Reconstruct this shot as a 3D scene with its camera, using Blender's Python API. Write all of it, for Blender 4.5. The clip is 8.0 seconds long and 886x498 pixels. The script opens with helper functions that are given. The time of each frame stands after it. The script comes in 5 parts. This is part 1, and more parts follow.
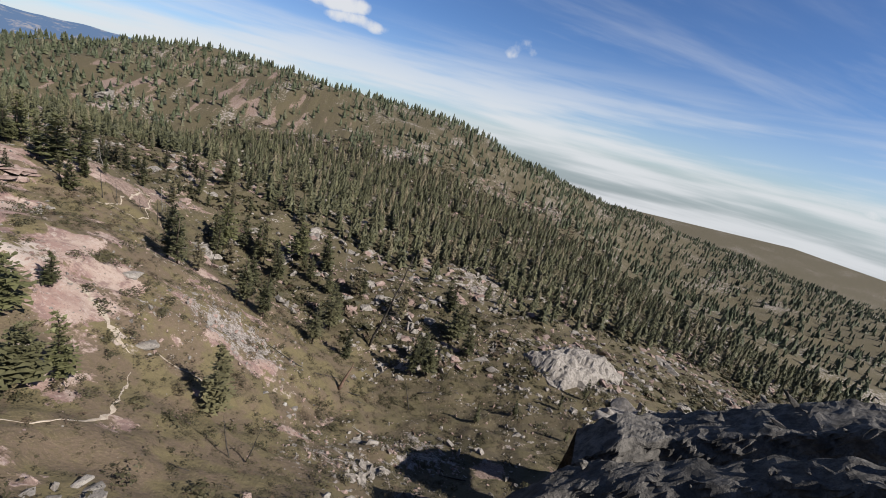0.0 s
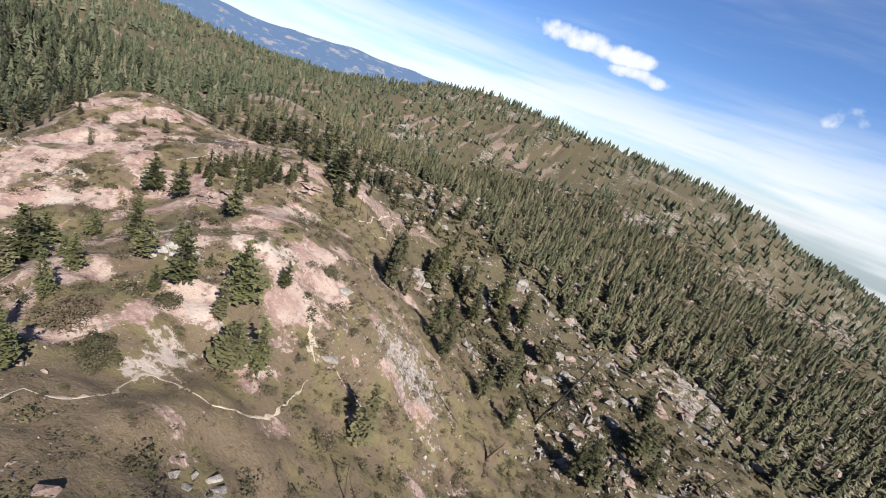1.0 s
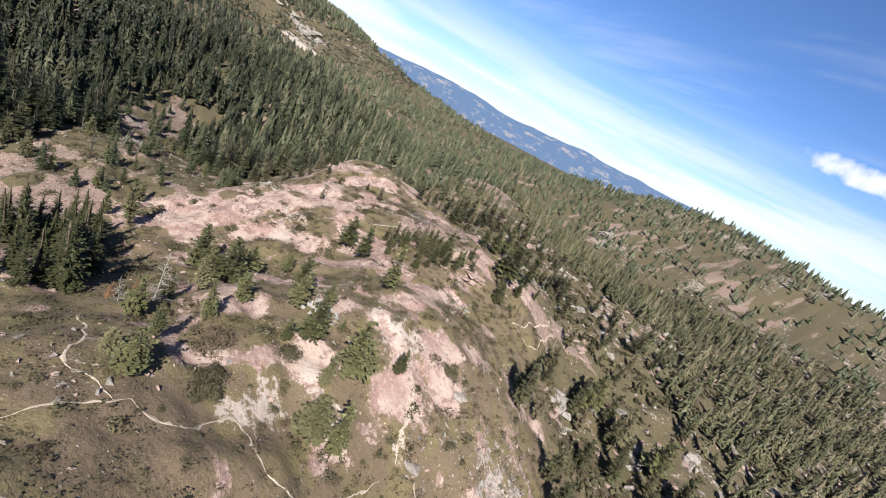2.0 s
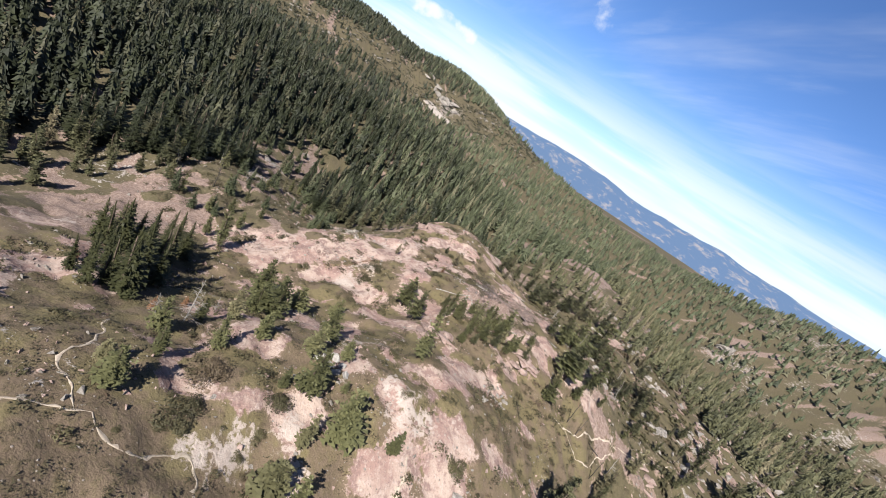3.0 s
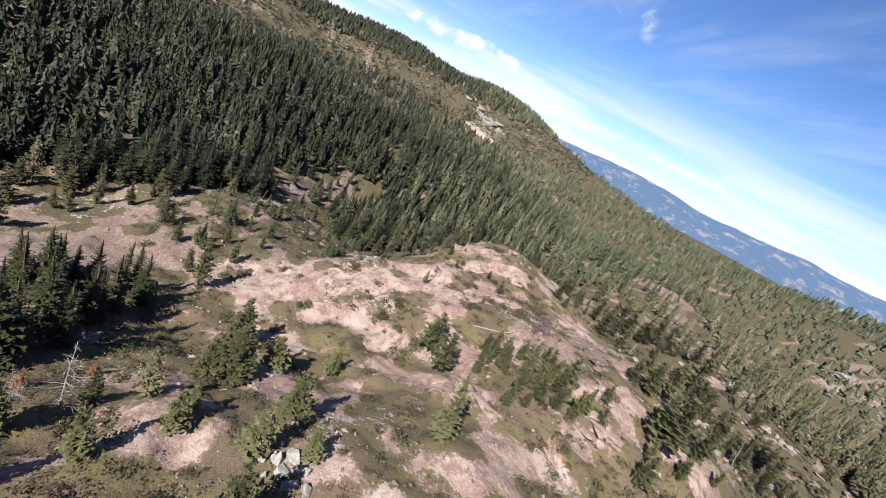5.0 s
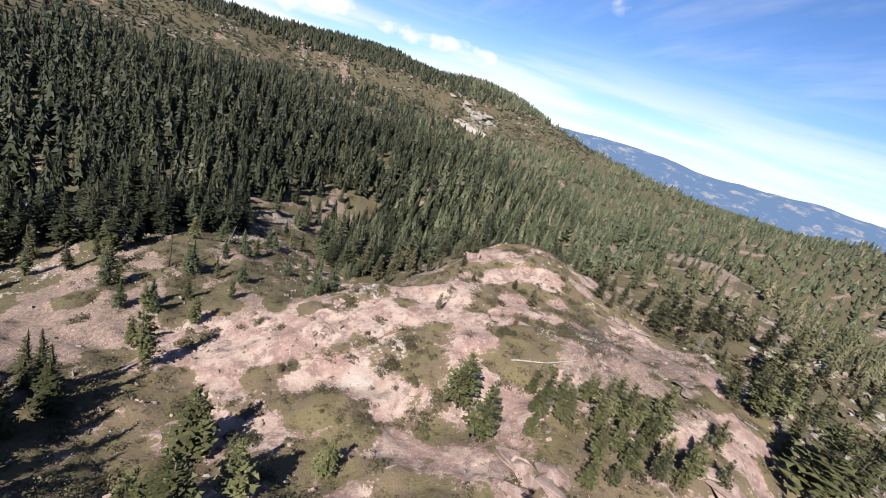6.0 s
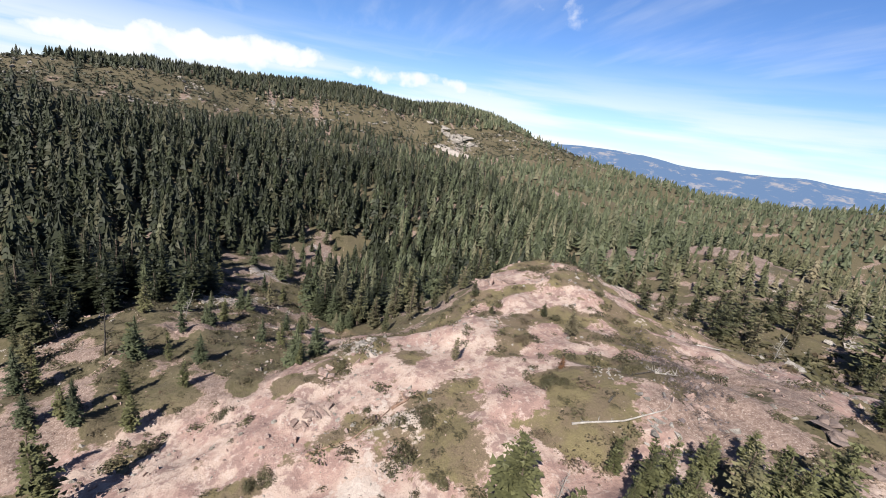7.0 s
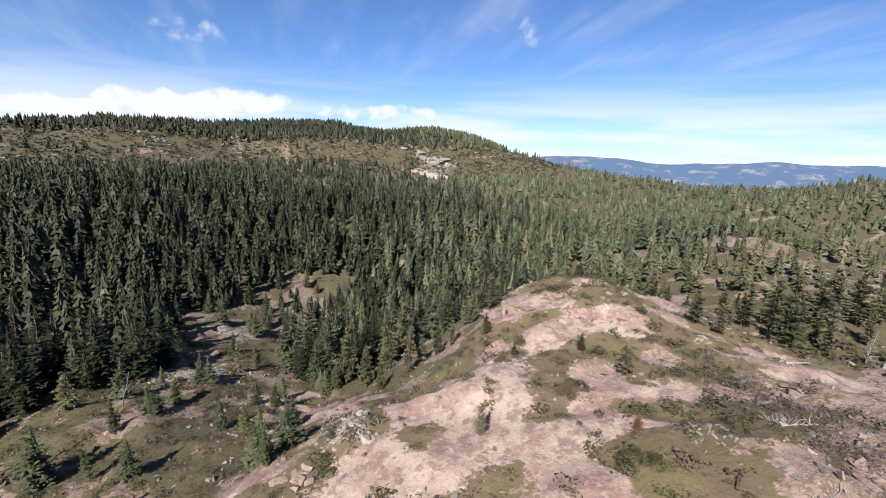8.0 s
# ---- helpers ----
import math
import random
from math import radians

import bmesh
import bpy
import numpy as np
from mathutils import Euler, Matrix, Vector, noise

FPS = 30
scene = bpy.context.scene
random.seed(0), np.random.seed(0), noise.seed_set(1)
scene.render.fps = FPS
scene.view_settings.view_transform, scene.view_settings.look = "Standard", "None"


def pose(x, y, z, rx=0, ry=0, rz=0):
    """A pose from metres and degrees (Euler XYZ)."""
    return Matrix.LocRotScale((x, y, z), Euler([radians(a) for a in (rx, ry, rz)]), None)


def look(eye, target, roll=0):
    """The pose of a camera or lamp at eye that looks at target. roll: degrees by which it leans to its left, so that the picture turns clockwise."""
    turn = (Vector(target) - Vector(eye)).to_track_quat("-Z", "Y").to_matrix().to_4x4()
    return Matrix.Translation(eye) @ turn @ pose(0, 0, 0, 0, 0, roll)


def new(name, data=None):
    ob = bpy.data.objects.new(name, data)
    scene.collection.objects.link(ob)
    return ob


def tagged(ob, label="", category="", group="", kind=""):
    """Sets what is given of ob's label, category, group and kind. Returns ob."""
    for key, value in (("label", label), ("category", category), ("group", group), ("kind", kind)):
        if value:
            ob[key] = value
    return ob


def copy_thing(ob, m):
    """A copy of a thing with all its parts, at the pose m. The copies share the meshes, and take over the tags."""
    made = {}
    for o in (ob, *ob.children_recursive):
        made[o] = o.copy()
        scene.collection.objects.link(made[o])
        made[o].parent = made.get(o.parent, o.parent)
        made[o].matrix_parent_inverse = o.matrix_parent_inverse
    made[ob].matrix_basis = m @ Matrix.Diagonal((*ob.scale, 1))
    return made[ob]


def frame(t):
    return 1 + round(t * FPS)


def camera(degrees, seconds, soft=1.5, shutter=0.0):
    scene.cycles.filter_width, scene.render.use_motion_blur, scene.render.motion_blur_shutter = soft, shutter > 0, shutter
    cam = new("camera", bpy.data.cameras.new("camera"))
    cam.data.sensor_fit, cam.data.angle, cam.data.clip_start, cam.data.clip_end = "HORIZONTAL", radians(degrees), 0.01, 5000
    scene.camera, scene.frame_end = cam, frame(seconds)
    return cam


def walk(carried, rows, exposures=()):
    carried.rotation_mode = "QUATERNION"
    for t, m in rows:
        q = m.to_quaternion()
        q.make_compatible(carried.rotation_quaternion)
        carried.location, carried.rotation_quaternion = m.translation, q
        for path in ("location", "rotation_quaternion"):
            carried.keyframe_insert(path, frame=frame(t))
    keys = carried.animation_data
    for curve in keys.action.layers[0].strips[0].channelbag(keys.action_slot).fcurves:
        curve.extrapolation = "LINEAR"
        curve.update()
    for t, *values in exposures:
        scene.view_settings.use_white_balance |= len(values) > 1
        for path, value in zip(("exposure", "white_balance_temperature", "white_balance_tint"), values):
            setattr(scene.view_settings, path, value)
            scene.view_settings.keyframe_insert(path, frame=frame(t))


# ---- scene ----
cam = camera(90.0, 8.0, 0.9)
PATH = [
    (0, (-0.01, 1.35, 61.03), (4.28, 20.06, 55.42), 13.52),
    (0.5, (3.13, 4.17, 64.01), (2.17, 23.08, 57.55), 15.48),
    (1, (3.68, 7.98, 66.23), (-1.92, 26.02, 59.65), 19.84),
    (1.5, (4.31, 12.13, 68.71), (-5.89, 28.04, 62.16), 23.24),
    (2, (4.87, 16.60, 71.46), (-8.52, 30.02, 65.09), 27.42),
    (2.2, (4.92, 18.50, 73.00), (-9.38, 30.94, 66.61), 29.52),
    (3.3, (5.89, 31.31, 77.49), (-11.26, 39.50, 71.26), 33.00),
    (3.5, (3.88, 33.12, 77.21), (-13.36, 41.09, 70.93), 33.16),
    (4, (-2.24, 37.38, 75.39), (-19.70, 44.76, 69.00), 32.58),
    (4.5, (-8.75, 40.88, 73.00), (-26.40, 47.68, 66.51), 30.59),
    (4.7, (-11.36, 42.01, 71.66), (-29.11, 48.62, 65.24), 29.38),
    (5.8, (-33.79, 48.96, 66.40), (-51.69, 55.02, 59.85), 19.27),
    (6, (-37.67, 49.98, 64.74), (-55.63, 56.02, 58.35), 17.49),
    (6.5, (-47.22, 52.61, 61.44), (-65.37, 58.57, 55.53), 12.78),
    (7, (-56.20, 54.90, 58.54), (-74.57, 60.91, 53.39), 8.77),
    (7.5, (-65.06, 57.03, 56.58), (-83.50, 63.27, 52.00), 4.97),
    (8, (-73.80, 59.17, 54.53), (-92.27, 65.69, 50.50), 1.87),
]
EXPOSURES = [(0, 1.12), (0.5, 1.38), (1.0, 1.56), (2.0, 1.64), (4.0, 1.62), (6.0, 1.64), (8.0, 1.55)]
walk(cam, [(t, look(eye, target, roll)) for t, eye, target, roll in PATH], EXPOSURES)

# ---- world, sun and exposure ----
SUN_WAY = Vector((0.597, -0.475, 0.643))
world = bpy.data.worlds.new("sky")
scene.world = world
world.use_nodes = True


def sky_nodes():
    nt = world.node_tree
    n, link = nt.nodes, nt.links
    n.clear()
    out, back = n.new("ShaderNodeOutputWorld"), n.new("ShaderNodeBackground")
    sky = n.new("ShaderNodeTexSky")
    sky.sky_type, sky.sun_disc = "NISHITA", False
    sky.sun_elevation, sky.sun_rotation = radians(40), radians(128.5)
    sky.altitude, sky.air_density, sky.dust_density, sky.ozone_density = 1800, 1.0, 0.6, 2.0
    co = n.new("ShaderNodeTexCoord")
    sep = n.new("ShaderNodeSeparateXYZ")
    link.new(co.outputs["Generated"], sep.inputs[0])

    def calc(op, a, b=None, c=None):
        m = n.new("ShaderNodeMath")
        m.operation = op
        for slot, v in zip(m.inputs, (a, b, c)):
            if v is None:
                continue
            if isinstance(v, (int, float)):
                slot.default_value = v
            else:
                link.new(v, slot)
        return m.outputs[0]

    # clouds lie on a sheet overhead: the higher the look, the nearer the sheet
    lift = calc("ADD", calc("MAXIMUM", sep.outputs[2], 0.0), 0.16)
    flat = n.new("ShaderNodeCombineXYZ")
    link.new(calc("DIVIDE", sep.outputs[0], lift), flat.inputs[0])
    link.new(calc("DIVIDE", sep.outputs[1], lift), flat.inputs[1])

    def cloud(size, low, high, stretch, turn, detail=7):
        place = n.new("ShaderNodeMapping")
        place.inputs["Rotation"].default_value = (0, 0, radians(turn))
        place.inputs["Scale"].default_value = (1.0, stretch, 1.0)
        link.new(flat.outputs[0], place.inputs[0])
        grain = n.new("ShaderNodeTexNoise")
        grain.inputs["Scale"].default_value, grain.inputs["Detail"].default_value = size, detail
        grain.inputs["Roughness"].default_value = 0.55
        link.new(place.outputs[0], grain.inputs["Vector"])
        ramp = n.new("ShaderNodeMapRange")
        ramp.interpolation_type = "SMOOTHSTEP"
        ramp.inputs[1].default_value, ramp.inputs[2].default_value = low, high
        link.new(grain.outputs[0], ramp.inputs[0])
        return ramp.outputs[0], grain.outputs[0]

    wisps, _ = cloud(0.55, 0.44, 0.9, 4.5, 62, 5)
    fleece, grain = cloud(1.3, 0.5, 0.8, 3.5, 62, 6)

    # single heaps of cumulus: bearing, height, half width, half height (degrees)
    heaps = None
    for bearing, height, wide, tall, thick in CUMULUS:
        a, e = radians(bearing), radians(height)
        side = (-math.cos(a), -math.sin(a))
        ahead = (-math.sin(a), math.cos(a))
        u = calc("ADD", calc("MULTIPLY", sep.outputs[0], side[0]), calc("MULTIPLY", sep.outputs[1], side[1]))
        front = calc("ADD", calc("MULTIPLY", sep.outputs[0], ahead[0]), calc("MULTIPLY", sep.outputs[1], ahead[1]))
        v = calc("SUBTRACT", sep.outputs[2], math.sin(e))
        off = calc("ADD", calc("POWER", calc("ABSOLUTE", calc("DIVIDE", u, radians(wide))), 2.0), calc("POWER", calc("ABSOLUTE", calc("DIVIDE", v, radians(tall))), 2.0))
        one = calc("SUBTRACT", calc("MULTIPLY", calc("SUBTRACT", 1.0, off), thick), calc("MULTIPLY", calc("LESS_THAN", front, 0.2), 50.0))
        heaps = one if heaps is None else calc("MAXIMUM", heaps, one)
    puff = n.new("ShaderNodeTexNoise")
    puff.inputs["Scale"].default_value, puff.inputs["Detail"].default_value = 22.0, 8.0
    link.new(co.outputs["Generated"], puff.inputs["Vector"])
    lumps = calc("ADD", heaps, calc("MULTIPLY", calc("SUBTRACT", puff.outputs[0], 0.5), 4.0))
    heap = n.new("ShaderNodeMapRange")
    heap.interpolation_type = "SMOOTHSTEP"
    heap.inputs[1].default_value, heap.inputs[2].default_value = -0.1, 1.3
    link.new(lumps, heap.inputs[0])
    near_heap = n.new("ShaderNodeMapRange")
    near_heap.interpolation_type = "SMOOTHSTEP"
    near_heap.inputs[1].default_value, near_heap.inputs[2].default_value = -0.7, 0.3
    link.new(heaps, near_heap.inputs[0])
    # a bank of thin cloud stands along the horizon
    bank = n.new("ShaderNodeMapRange")
    bank.interpolation_type = "SMOOTHSTEP"
    bank.inputs[1].default_value, bank.inputs[2].default_value = 0.2, 0.02
    link.new(sep.outputs[2], bank.inputs[0])
    drift = n.new("ShaderNodeMapping")
    drift.inputs["Scale"].default_value = (2.2, 2.2, 26.0)
    link.new(co.outputs["Generated"], drift.inputs[0])
    haze = n.new("ShaderNodeTexNoise")
    haze.inputs["Scale"].default_value, haze.inputs["Detail"].default_value = 1.0, 5.0
    link.new(drift.outputs[0], haze.inputs["Vector"])
    banded = n.new("ShaderNodeMapRange")
    banded.interpolation_type = "SMOOTHSTEP"
    banded.inputs[1].default_value, banded.inputs[2].default_value = 0.36, 0.6
    link.new(haze.outputs[0], banded.inputs[0])
    veil = calc("MULTIPLY", bank.outputs[0], calc("ADD", 0.2, calc("MULTIPLY", banded.outputs[0], 0.66)))
    cover = calc("MAXIMUM", calc("MAXIMUM", calc("MULTIPLY", wisps, 0.38), calc("MULTIPLY", fleece, 0.14)), calc("MAXIMUM", calc("MULTIPLY", calc("MULTIPLY", heap.outputs[0], near_heap.outputs[0]), 0.95), veil))
    cover = calc("MINIMUM", cover, 1.0)
    mix = n.new("ShaderNodeMix")
    mix.data_type = "RGBA"
    link.new(cover, mix.inputs["Factor"])
    blue = n.new("ShaderNodeMix")
    blue.data_type, blue.blend_type = "RGBA", "MULTIPLY"
    blue.inputs["Factor"].default_value = 1.0
    blue.inputs["B"].default_value = SKY_TINT
    link.new(sky.outputs[0], blue.inputs["A"])
    link.new(blue.outputs["Result"], mix.inputs["A"])
    mix.inputs["B"].default_value = CLOUD_WHITE
    link.new(mix.outputs["Result"], back.inputs[0])
    back.inputs[1].default_value = 0.05
    link.new(back.outputs[0], out.inputs[0])


CUMULUS = (
    (101, 4.7, 9, 1.9, 1.9), (94, 5.4, 6, 1.7, 1.7), (110, 3.6, 7, 1.5, 1.6), (82, 5.3, 6, 1.2, 1.0), (74, 5.2, 6, 1.1, 0.9), (62, 14.6, 3.0, 1.5, 0.4), (101, 12.1, 4.2, 1.3, 0.38),
    (11.5, 9.7, 5.0, 1.2, 1.1), (5.5, 9.3, 4.2, 1.0, 1.1), (2.5, 7.8, 4.0, 0.8, 1.0), (-16.8, 9.0, 2.4, 1.2, 0.6), (-54, 0.6, 3, 0.9, 0.9),
)
SKY_TINT = (0.565, 0.74, 1.01, 1)
CLOUD_WHITE = (6.9, 7.05, 7.35, 1)
sky_nodes()
lamp = bpy.data.lights.new("sun", "SUN")
lamp.energy, lamp.angle, lamp.color = 5.0, radians(0.5), (1.0, 0.965, 0.91)
sun = new("sun", lamp)
sun.matrix_world = look(SUN_WAY * 300, (0, 0, 0))

# ---- materials ----


def material(name, rough=0.9):
    m = bpy.data.materials.new(name)
    m.use_nodes = True
    bsdf = m.node_tree.nodes["Principled BSDF"]
    bsdf.inputs["Roughness"].default_value = rough
    bsdf.inputs["Specular IOR Level"].default_value = 0.2
    return m, m.node_tree.nodes, m.node_tree.links, bsdf


def grain(nodes, links, size, detail=4.0, rough=0.6, where=None):
    """Noise with spots of about size metres."""
    tex = nodes.new("ShaderNodeTexNoise")
    tex.inputs["Scale"].default_value, tex.inputs["Detail"].default_value = 1.0 / size, detail
    tex.inputs["Roughness"].default_value = rough
    links.new(where, tex.inputs["Vector"])
    return tex.outputs[0]


def step(nodes, links, value, low, high):
    r = nodes.new("ShaderNodeMapRange")
    r.interpolation_type = "SMOOTHSTEP"
    r.inputs[1].default_value, r.inputs[2].default_value = low, high
    links.new(value, r.inputs[0])
    return r.outputs[0]


def blend(nodes, links, fac, a, b):
    m = nodes.new("ShaderNodeMix")
    m.data_type = "RGBA"
    for slot, v in ((m.inputs["Factor"], fac), (m.inputs["A"], a), (m.inputs["B"], b)):
        if isinstance(v, tuple):
            slot.default_value = (*v, 1)
        elif isinstance(v, float):
            slot.default_value = v
        else:
            links.new(v, slot)
    return m.outputs["Result"]


def maths(nodes, links, op, a, b):
    m = nodes.new("ShaderNodeMath")
    m.operation = op
    for slot, v in zip(m.inputs, (a, b)):
        if isinstance(v, (int, float)):
            slot.default_value = v
        else:
            links.new(v, slot)
    return m.outputs[0]


def relief(nodes, links, bsdf, height, strength, far):
    b = nodes.new("ShaderNodeBump")
    b.inputs["Strength"].default_value, b.inputs["Distance"].default_value = strength, far
    links.new(height, b.inputs["Height"])
    links.new(b.outputs[0], bsdf.inputs["Normal"])


def ground_material():
    m, n, l, bsdf = material("stony_ground", 0.95)
    geo = n.new("ShaderNodeNewGeometry")
    at = geo.outputs["Position"]
    cover = n.new("ShaderNodeAttribute")
    cover.attribute_name = "cover"
    part = n.new("ShaderNodeSeparateColor")
    l.new(cover.outputs["Color"], part.inputs[0])
    broad, mid, fine, pebble = grain(n, l, 6.0, 4, 0.6, at), grain(n, l, 2.2, 5, 0.65, at), grain(n, l, 0.7, 5, 0.7, at), grain(n, l, 0.2, 3, 0.7, at)
    def edge(value, *ways):
        for tex, much in ways:
            value = maths(n, l, "ADD", value, maths(n, l, "MULTIPLY", maths(n, l, "SUBTRACT", tex, 0.5), much))
        return value

    # pink to buff soil with gravel
    soil = blend(n, l, step(n, l, broad, 0.4, 0.6), (0.1760, 0.1140, 0.0960), (0.2400, 0.1830, 0.1510))
    soil = blend(n, l, maths(n, l, "MULTIPLY", step(n, l, mid, 0.47, 0.6), 0.85), soil, (0.1222, 0.0768, 0.0671))
    soil = blend(n, l, maths(n, l, "MULTIPLY", step(n, l, fine, 0.52, 0.66), 0.6), soil, (0.2720, 0.2200, 0.1920))
    soil = blend(n, l, maths(n, l, "MULTIPLY", step(n, l, pebble, 0.56, 0.66), 0.7), soil, (0.1066, 0.0742, 0.0671))
    brown = blend(n, l, step(n, l, fine, 0.42, 0.6), (0.0893, 0.0595, 0.0484), (0.1410, 0.1004, 0.0818))
    brown = blend(n, l, maths(n, l, "MULTIPLY", step(n, l, pebble, 0.54, 0.64), 0.8), brown, (0.2134, 0.1739, 0.1503))
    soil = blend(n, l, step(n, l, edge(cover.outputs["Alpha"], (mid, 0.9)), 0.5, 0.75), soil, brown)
    sand = blend(n, l, step(n, l, fine, 0.35, 0.65), (0.2718, 0.2305, 0.2007), (0.2176, 0.1760, 0.1505))
    # low felted mats of heath, olive to brown
    mat = blend(n, l, step(n, l, broad, 0.44, 0.56), (0.0900, 0.0725, 0.0365), (0.0840, 0.0605, 0.0410))
    mat = blend(n, l, maths(n, l, "MULTIPLY", step(n, l, fine, 0.44, 0.62), 0.6), mat, (0.0639, 0.0502, 0.0265))
    mat = blend(n, l, maths(n, l, "MULTIPLY", step(n, l, pebble, 0.52, 0.66), 0.4), mat, (0.1419, 0.1098, 0.0695))
    # alpha darkens the mats, tree and cloud shade included
    mat = blend(n, l, maths(n, l, "MULTIPLY", cover.outputs["Alpha"], 0.85), mat, blend(n, l, step(n, l, fine, 0.42, 0.6), (0.0400, 0.0345, 0.0175), (0.0610, 0.0490, 0.0300)))
    litter = blend(n, l, step(n, l, fine, 0.4, 0.62), (0.0987, 0.0680, 0.0502), (0.1510, 0.1089, 0.0820))
    stone = blend(n, l, step(n, l, fine, 0.42, 0.58), (0.1152, 0.095, 0.0828), (0.2088, 0.1836, 0.1656))
    stone = blend(n, l, step(n, l, pebble, 0.56, 0.65), stone, (0.0674, 0.057, 0.0518))

    bare = edge(part.outputs[0], (mid, 0.8), (fine, 0.55))
    base = blend(n, l, step(n, l, bare, 0.36, 0.41), mat, litter)
    base = blend(n, l, step(n, l, bare, 0.41, 0.47), base, soil)
    pale = edge(part.outputs[1], (mid, 0.9), (fine, 0.6))
    base = blend(n, l, step(n, l, pale, 0.46, 0.58), base, sand)
    rocky = edge(part.outputs[2], (mid, 1.3), (fine, 0.7))
    base = blend(n, l, step(n, l, rocky, 0.5, 0.56), base, stone)
    # loose pale stones, each its own shade
    cells = n.new("ShaderNodeTexVoronoi")
    cells.inputs["Scale"].default_value = 2.4
    l.new(at, cells.inputs["Vector"])
    shade = n.new("ShaderNodeSeparateColor")
    l.new(cells.outputs["Color"], shade.inputs[0])
    many = maths(n, l, "MULTIPLY", step(n, l, shade.outputs[0], 0.86, 0.88), step(n, l, maths(n, l, "ADD", cells.outputs["Distance"], maths(n, l, "MULTIPLY", pebble, 0.35)), 0.46, 0.36))
    many = maths(n, l, "MULTIPLY", many, step(n, l, edge(part.outputs[2], (broad, 1.6)), 0.08, 0.3))
    base = blend(n, l, maths(n, l, "MULTIPLY", many, 0.7), base, (0.23, 0.2, 0.175))
    l.new(base, bsdf.inputs["Base Color"])
    height = maths(n, l, "ADD", maths(n, l, "ADD", mid, fine), maths(n, l, "ADD", maths(n, l, "MULTIPLY", pebble, 0.16), maths(n, l, "MULTIPLY", many, 0.4)))
    relief(n, l, bsdf, height, 0.5, 0.5)
    return m


def leaf_material(name, dark, light, dry, sheer=0.25):
    m, n, l, bsdf = material(name, 0.65)
    geo = n.new("ShaderNodeNewGeometry")
    info = n.new("ShaderNodeObjectInfo")
    tint = n.new("ShaderNodeAttribute")
    tint.attribute_name = "tint"
    each = maths(n, l, "FRACT", maths(n, l, "ADD", info.outputs["Random"], tint.outputs["Fac"]), 0.0)
    spot = grain(n, l, 0.8, 3, 0.6, geo.outputs["Position"])
    other = maths(n, l, "FRACT", maths(n, l, "MULTIPLY", each, 7.31), 0.0)
    tone = maths(n, l, "ADD", maths(n, l, "MULTIPLY", geo.outputs["Random Per Island"], 0.42), maths(n, l, "MULTIPLY", other, 0.5))
    colour = blend(n, l, tone, dark, light)
    colour = blend(n, l, maths(n, l, "MULTIPLY", step(n, l, each, 0.72, 1.0), 0.8), colour, dry)
    colour = blend(n, l, maths(n, l, "MULTIPLY", step(n, l, spot, 0.45, 0.8), 0.5), colour, dark)
    l.new(colour, bsdf.inputs["Base Color"])
    through_leaf = n.new("ShaderNodeBsdfTranslucent")
    l.new(colour, through_leaf.inputs[0])
    both = n.new("ShaderNodeMixShader")
    both.inputs[0].default_value = sheer
    l.new(bsdf.outputs[0], both.inputs[1])
    l.new(through_leaf.outputs[0], both.inputs[2])
    l.new(both.outputs[0], n["Material Output"].inputs[0])
    return m


def plain_material(name, a, b, size, rough=0.9, third=None, bump=0.5, spread=(0.35, 0.65), depth=0.1):
    m, n, l, bsdf = material(name, rough)
    co = n.new("ShaderNodeTexCoord")
    info = n.new("ShaderNodeObjectInfo")
    geo = n.new("ShaderNodeNewGeometry")
    big, small = grain(n, l, size, 5, 0.65, geo.outputs["Position"]), grain(n, l, size * 0.13, 4, 0.7, geo.outputs["Position"])
    colour = blend(n, l, step(n, l, big, *spread), a, b)
    if third:
        colour = blend(n, l, step(n, l, small, 0.52, 0.7), colour, third)
    shade = maths(n, l, "MULTIPLY", maths(n, l, "SUBTRACT", info.outputs["Random"], 0.5), 0.35)
    hsv = n.new("ShaderNodeHueSaturation")
    l.new(maths(n, l, "ADD", 1.0, shade), hsv.inputs["Value"])
    l.new(colour, hsv.inputs["Color"])
    l.new(hsv.outputs[0], bsdf.inputs["Base Color"])
    relief(n, l, bsdf, maths(n, l, "ADD", big, maths(n, l, "MULTIPLY", small, 0.4)), bump, depth)
    return m


GROUND = ground_material()
FIR = leaf_material("fir_needles", (0.0125, 0.0145, 0.0062), (0.05, 0.0505, 0.0205), (0.06, 0.056, 0.027), 0.16)
PINE = leaf_material("pine_needles", (0.036, 0.038, 0.0165), (0.138, 0.134, 0.062), (0.165, 0.142, 0.082), 0.26)
# forest needles darkened below their own green to stand in for cloud shadow
SHADED_FOREST = leaf_material("shaded_forest_needles", (0.0062, 0.0080, 0.0042), (0.028, 0.0315, 0.0138), (0.049, 0.046, 0.026), 0.1)
MIXED = leaf_material("mixed_needles", (0.0190, 0.0238, 0.0122), (0.085, 0.0925, 0.0495), (0.115, 0.104, 0.064), 0.18)
BRUSH = leaf_material("hill_brush_leaves", (0.0207, 0.0217, 0.0135), (0.0518, 0.0508, 0.0311), (0.0674, 0.057, 0.0415), 0.12)
WOODS = leaf_material("woodland_needles", (0.026, 0.0275, 0.0135), (0.112, 0.107, 0.056), (0.145, 0.118, 0.074), 0.22)
SHRUB = leaf_material("shrub_leaves", (0.024, 0.0222, 0.0112), (0.08, 0.0695, 0.035), (0.088, 0.06, 0.042), 0.18)
HEATH = leaf_material("heath_twigs", (0.028, 0.0245, 0.0135), (0.07, 0.057, 0.032), (0.078, 0.051, 0.035), 0.15)
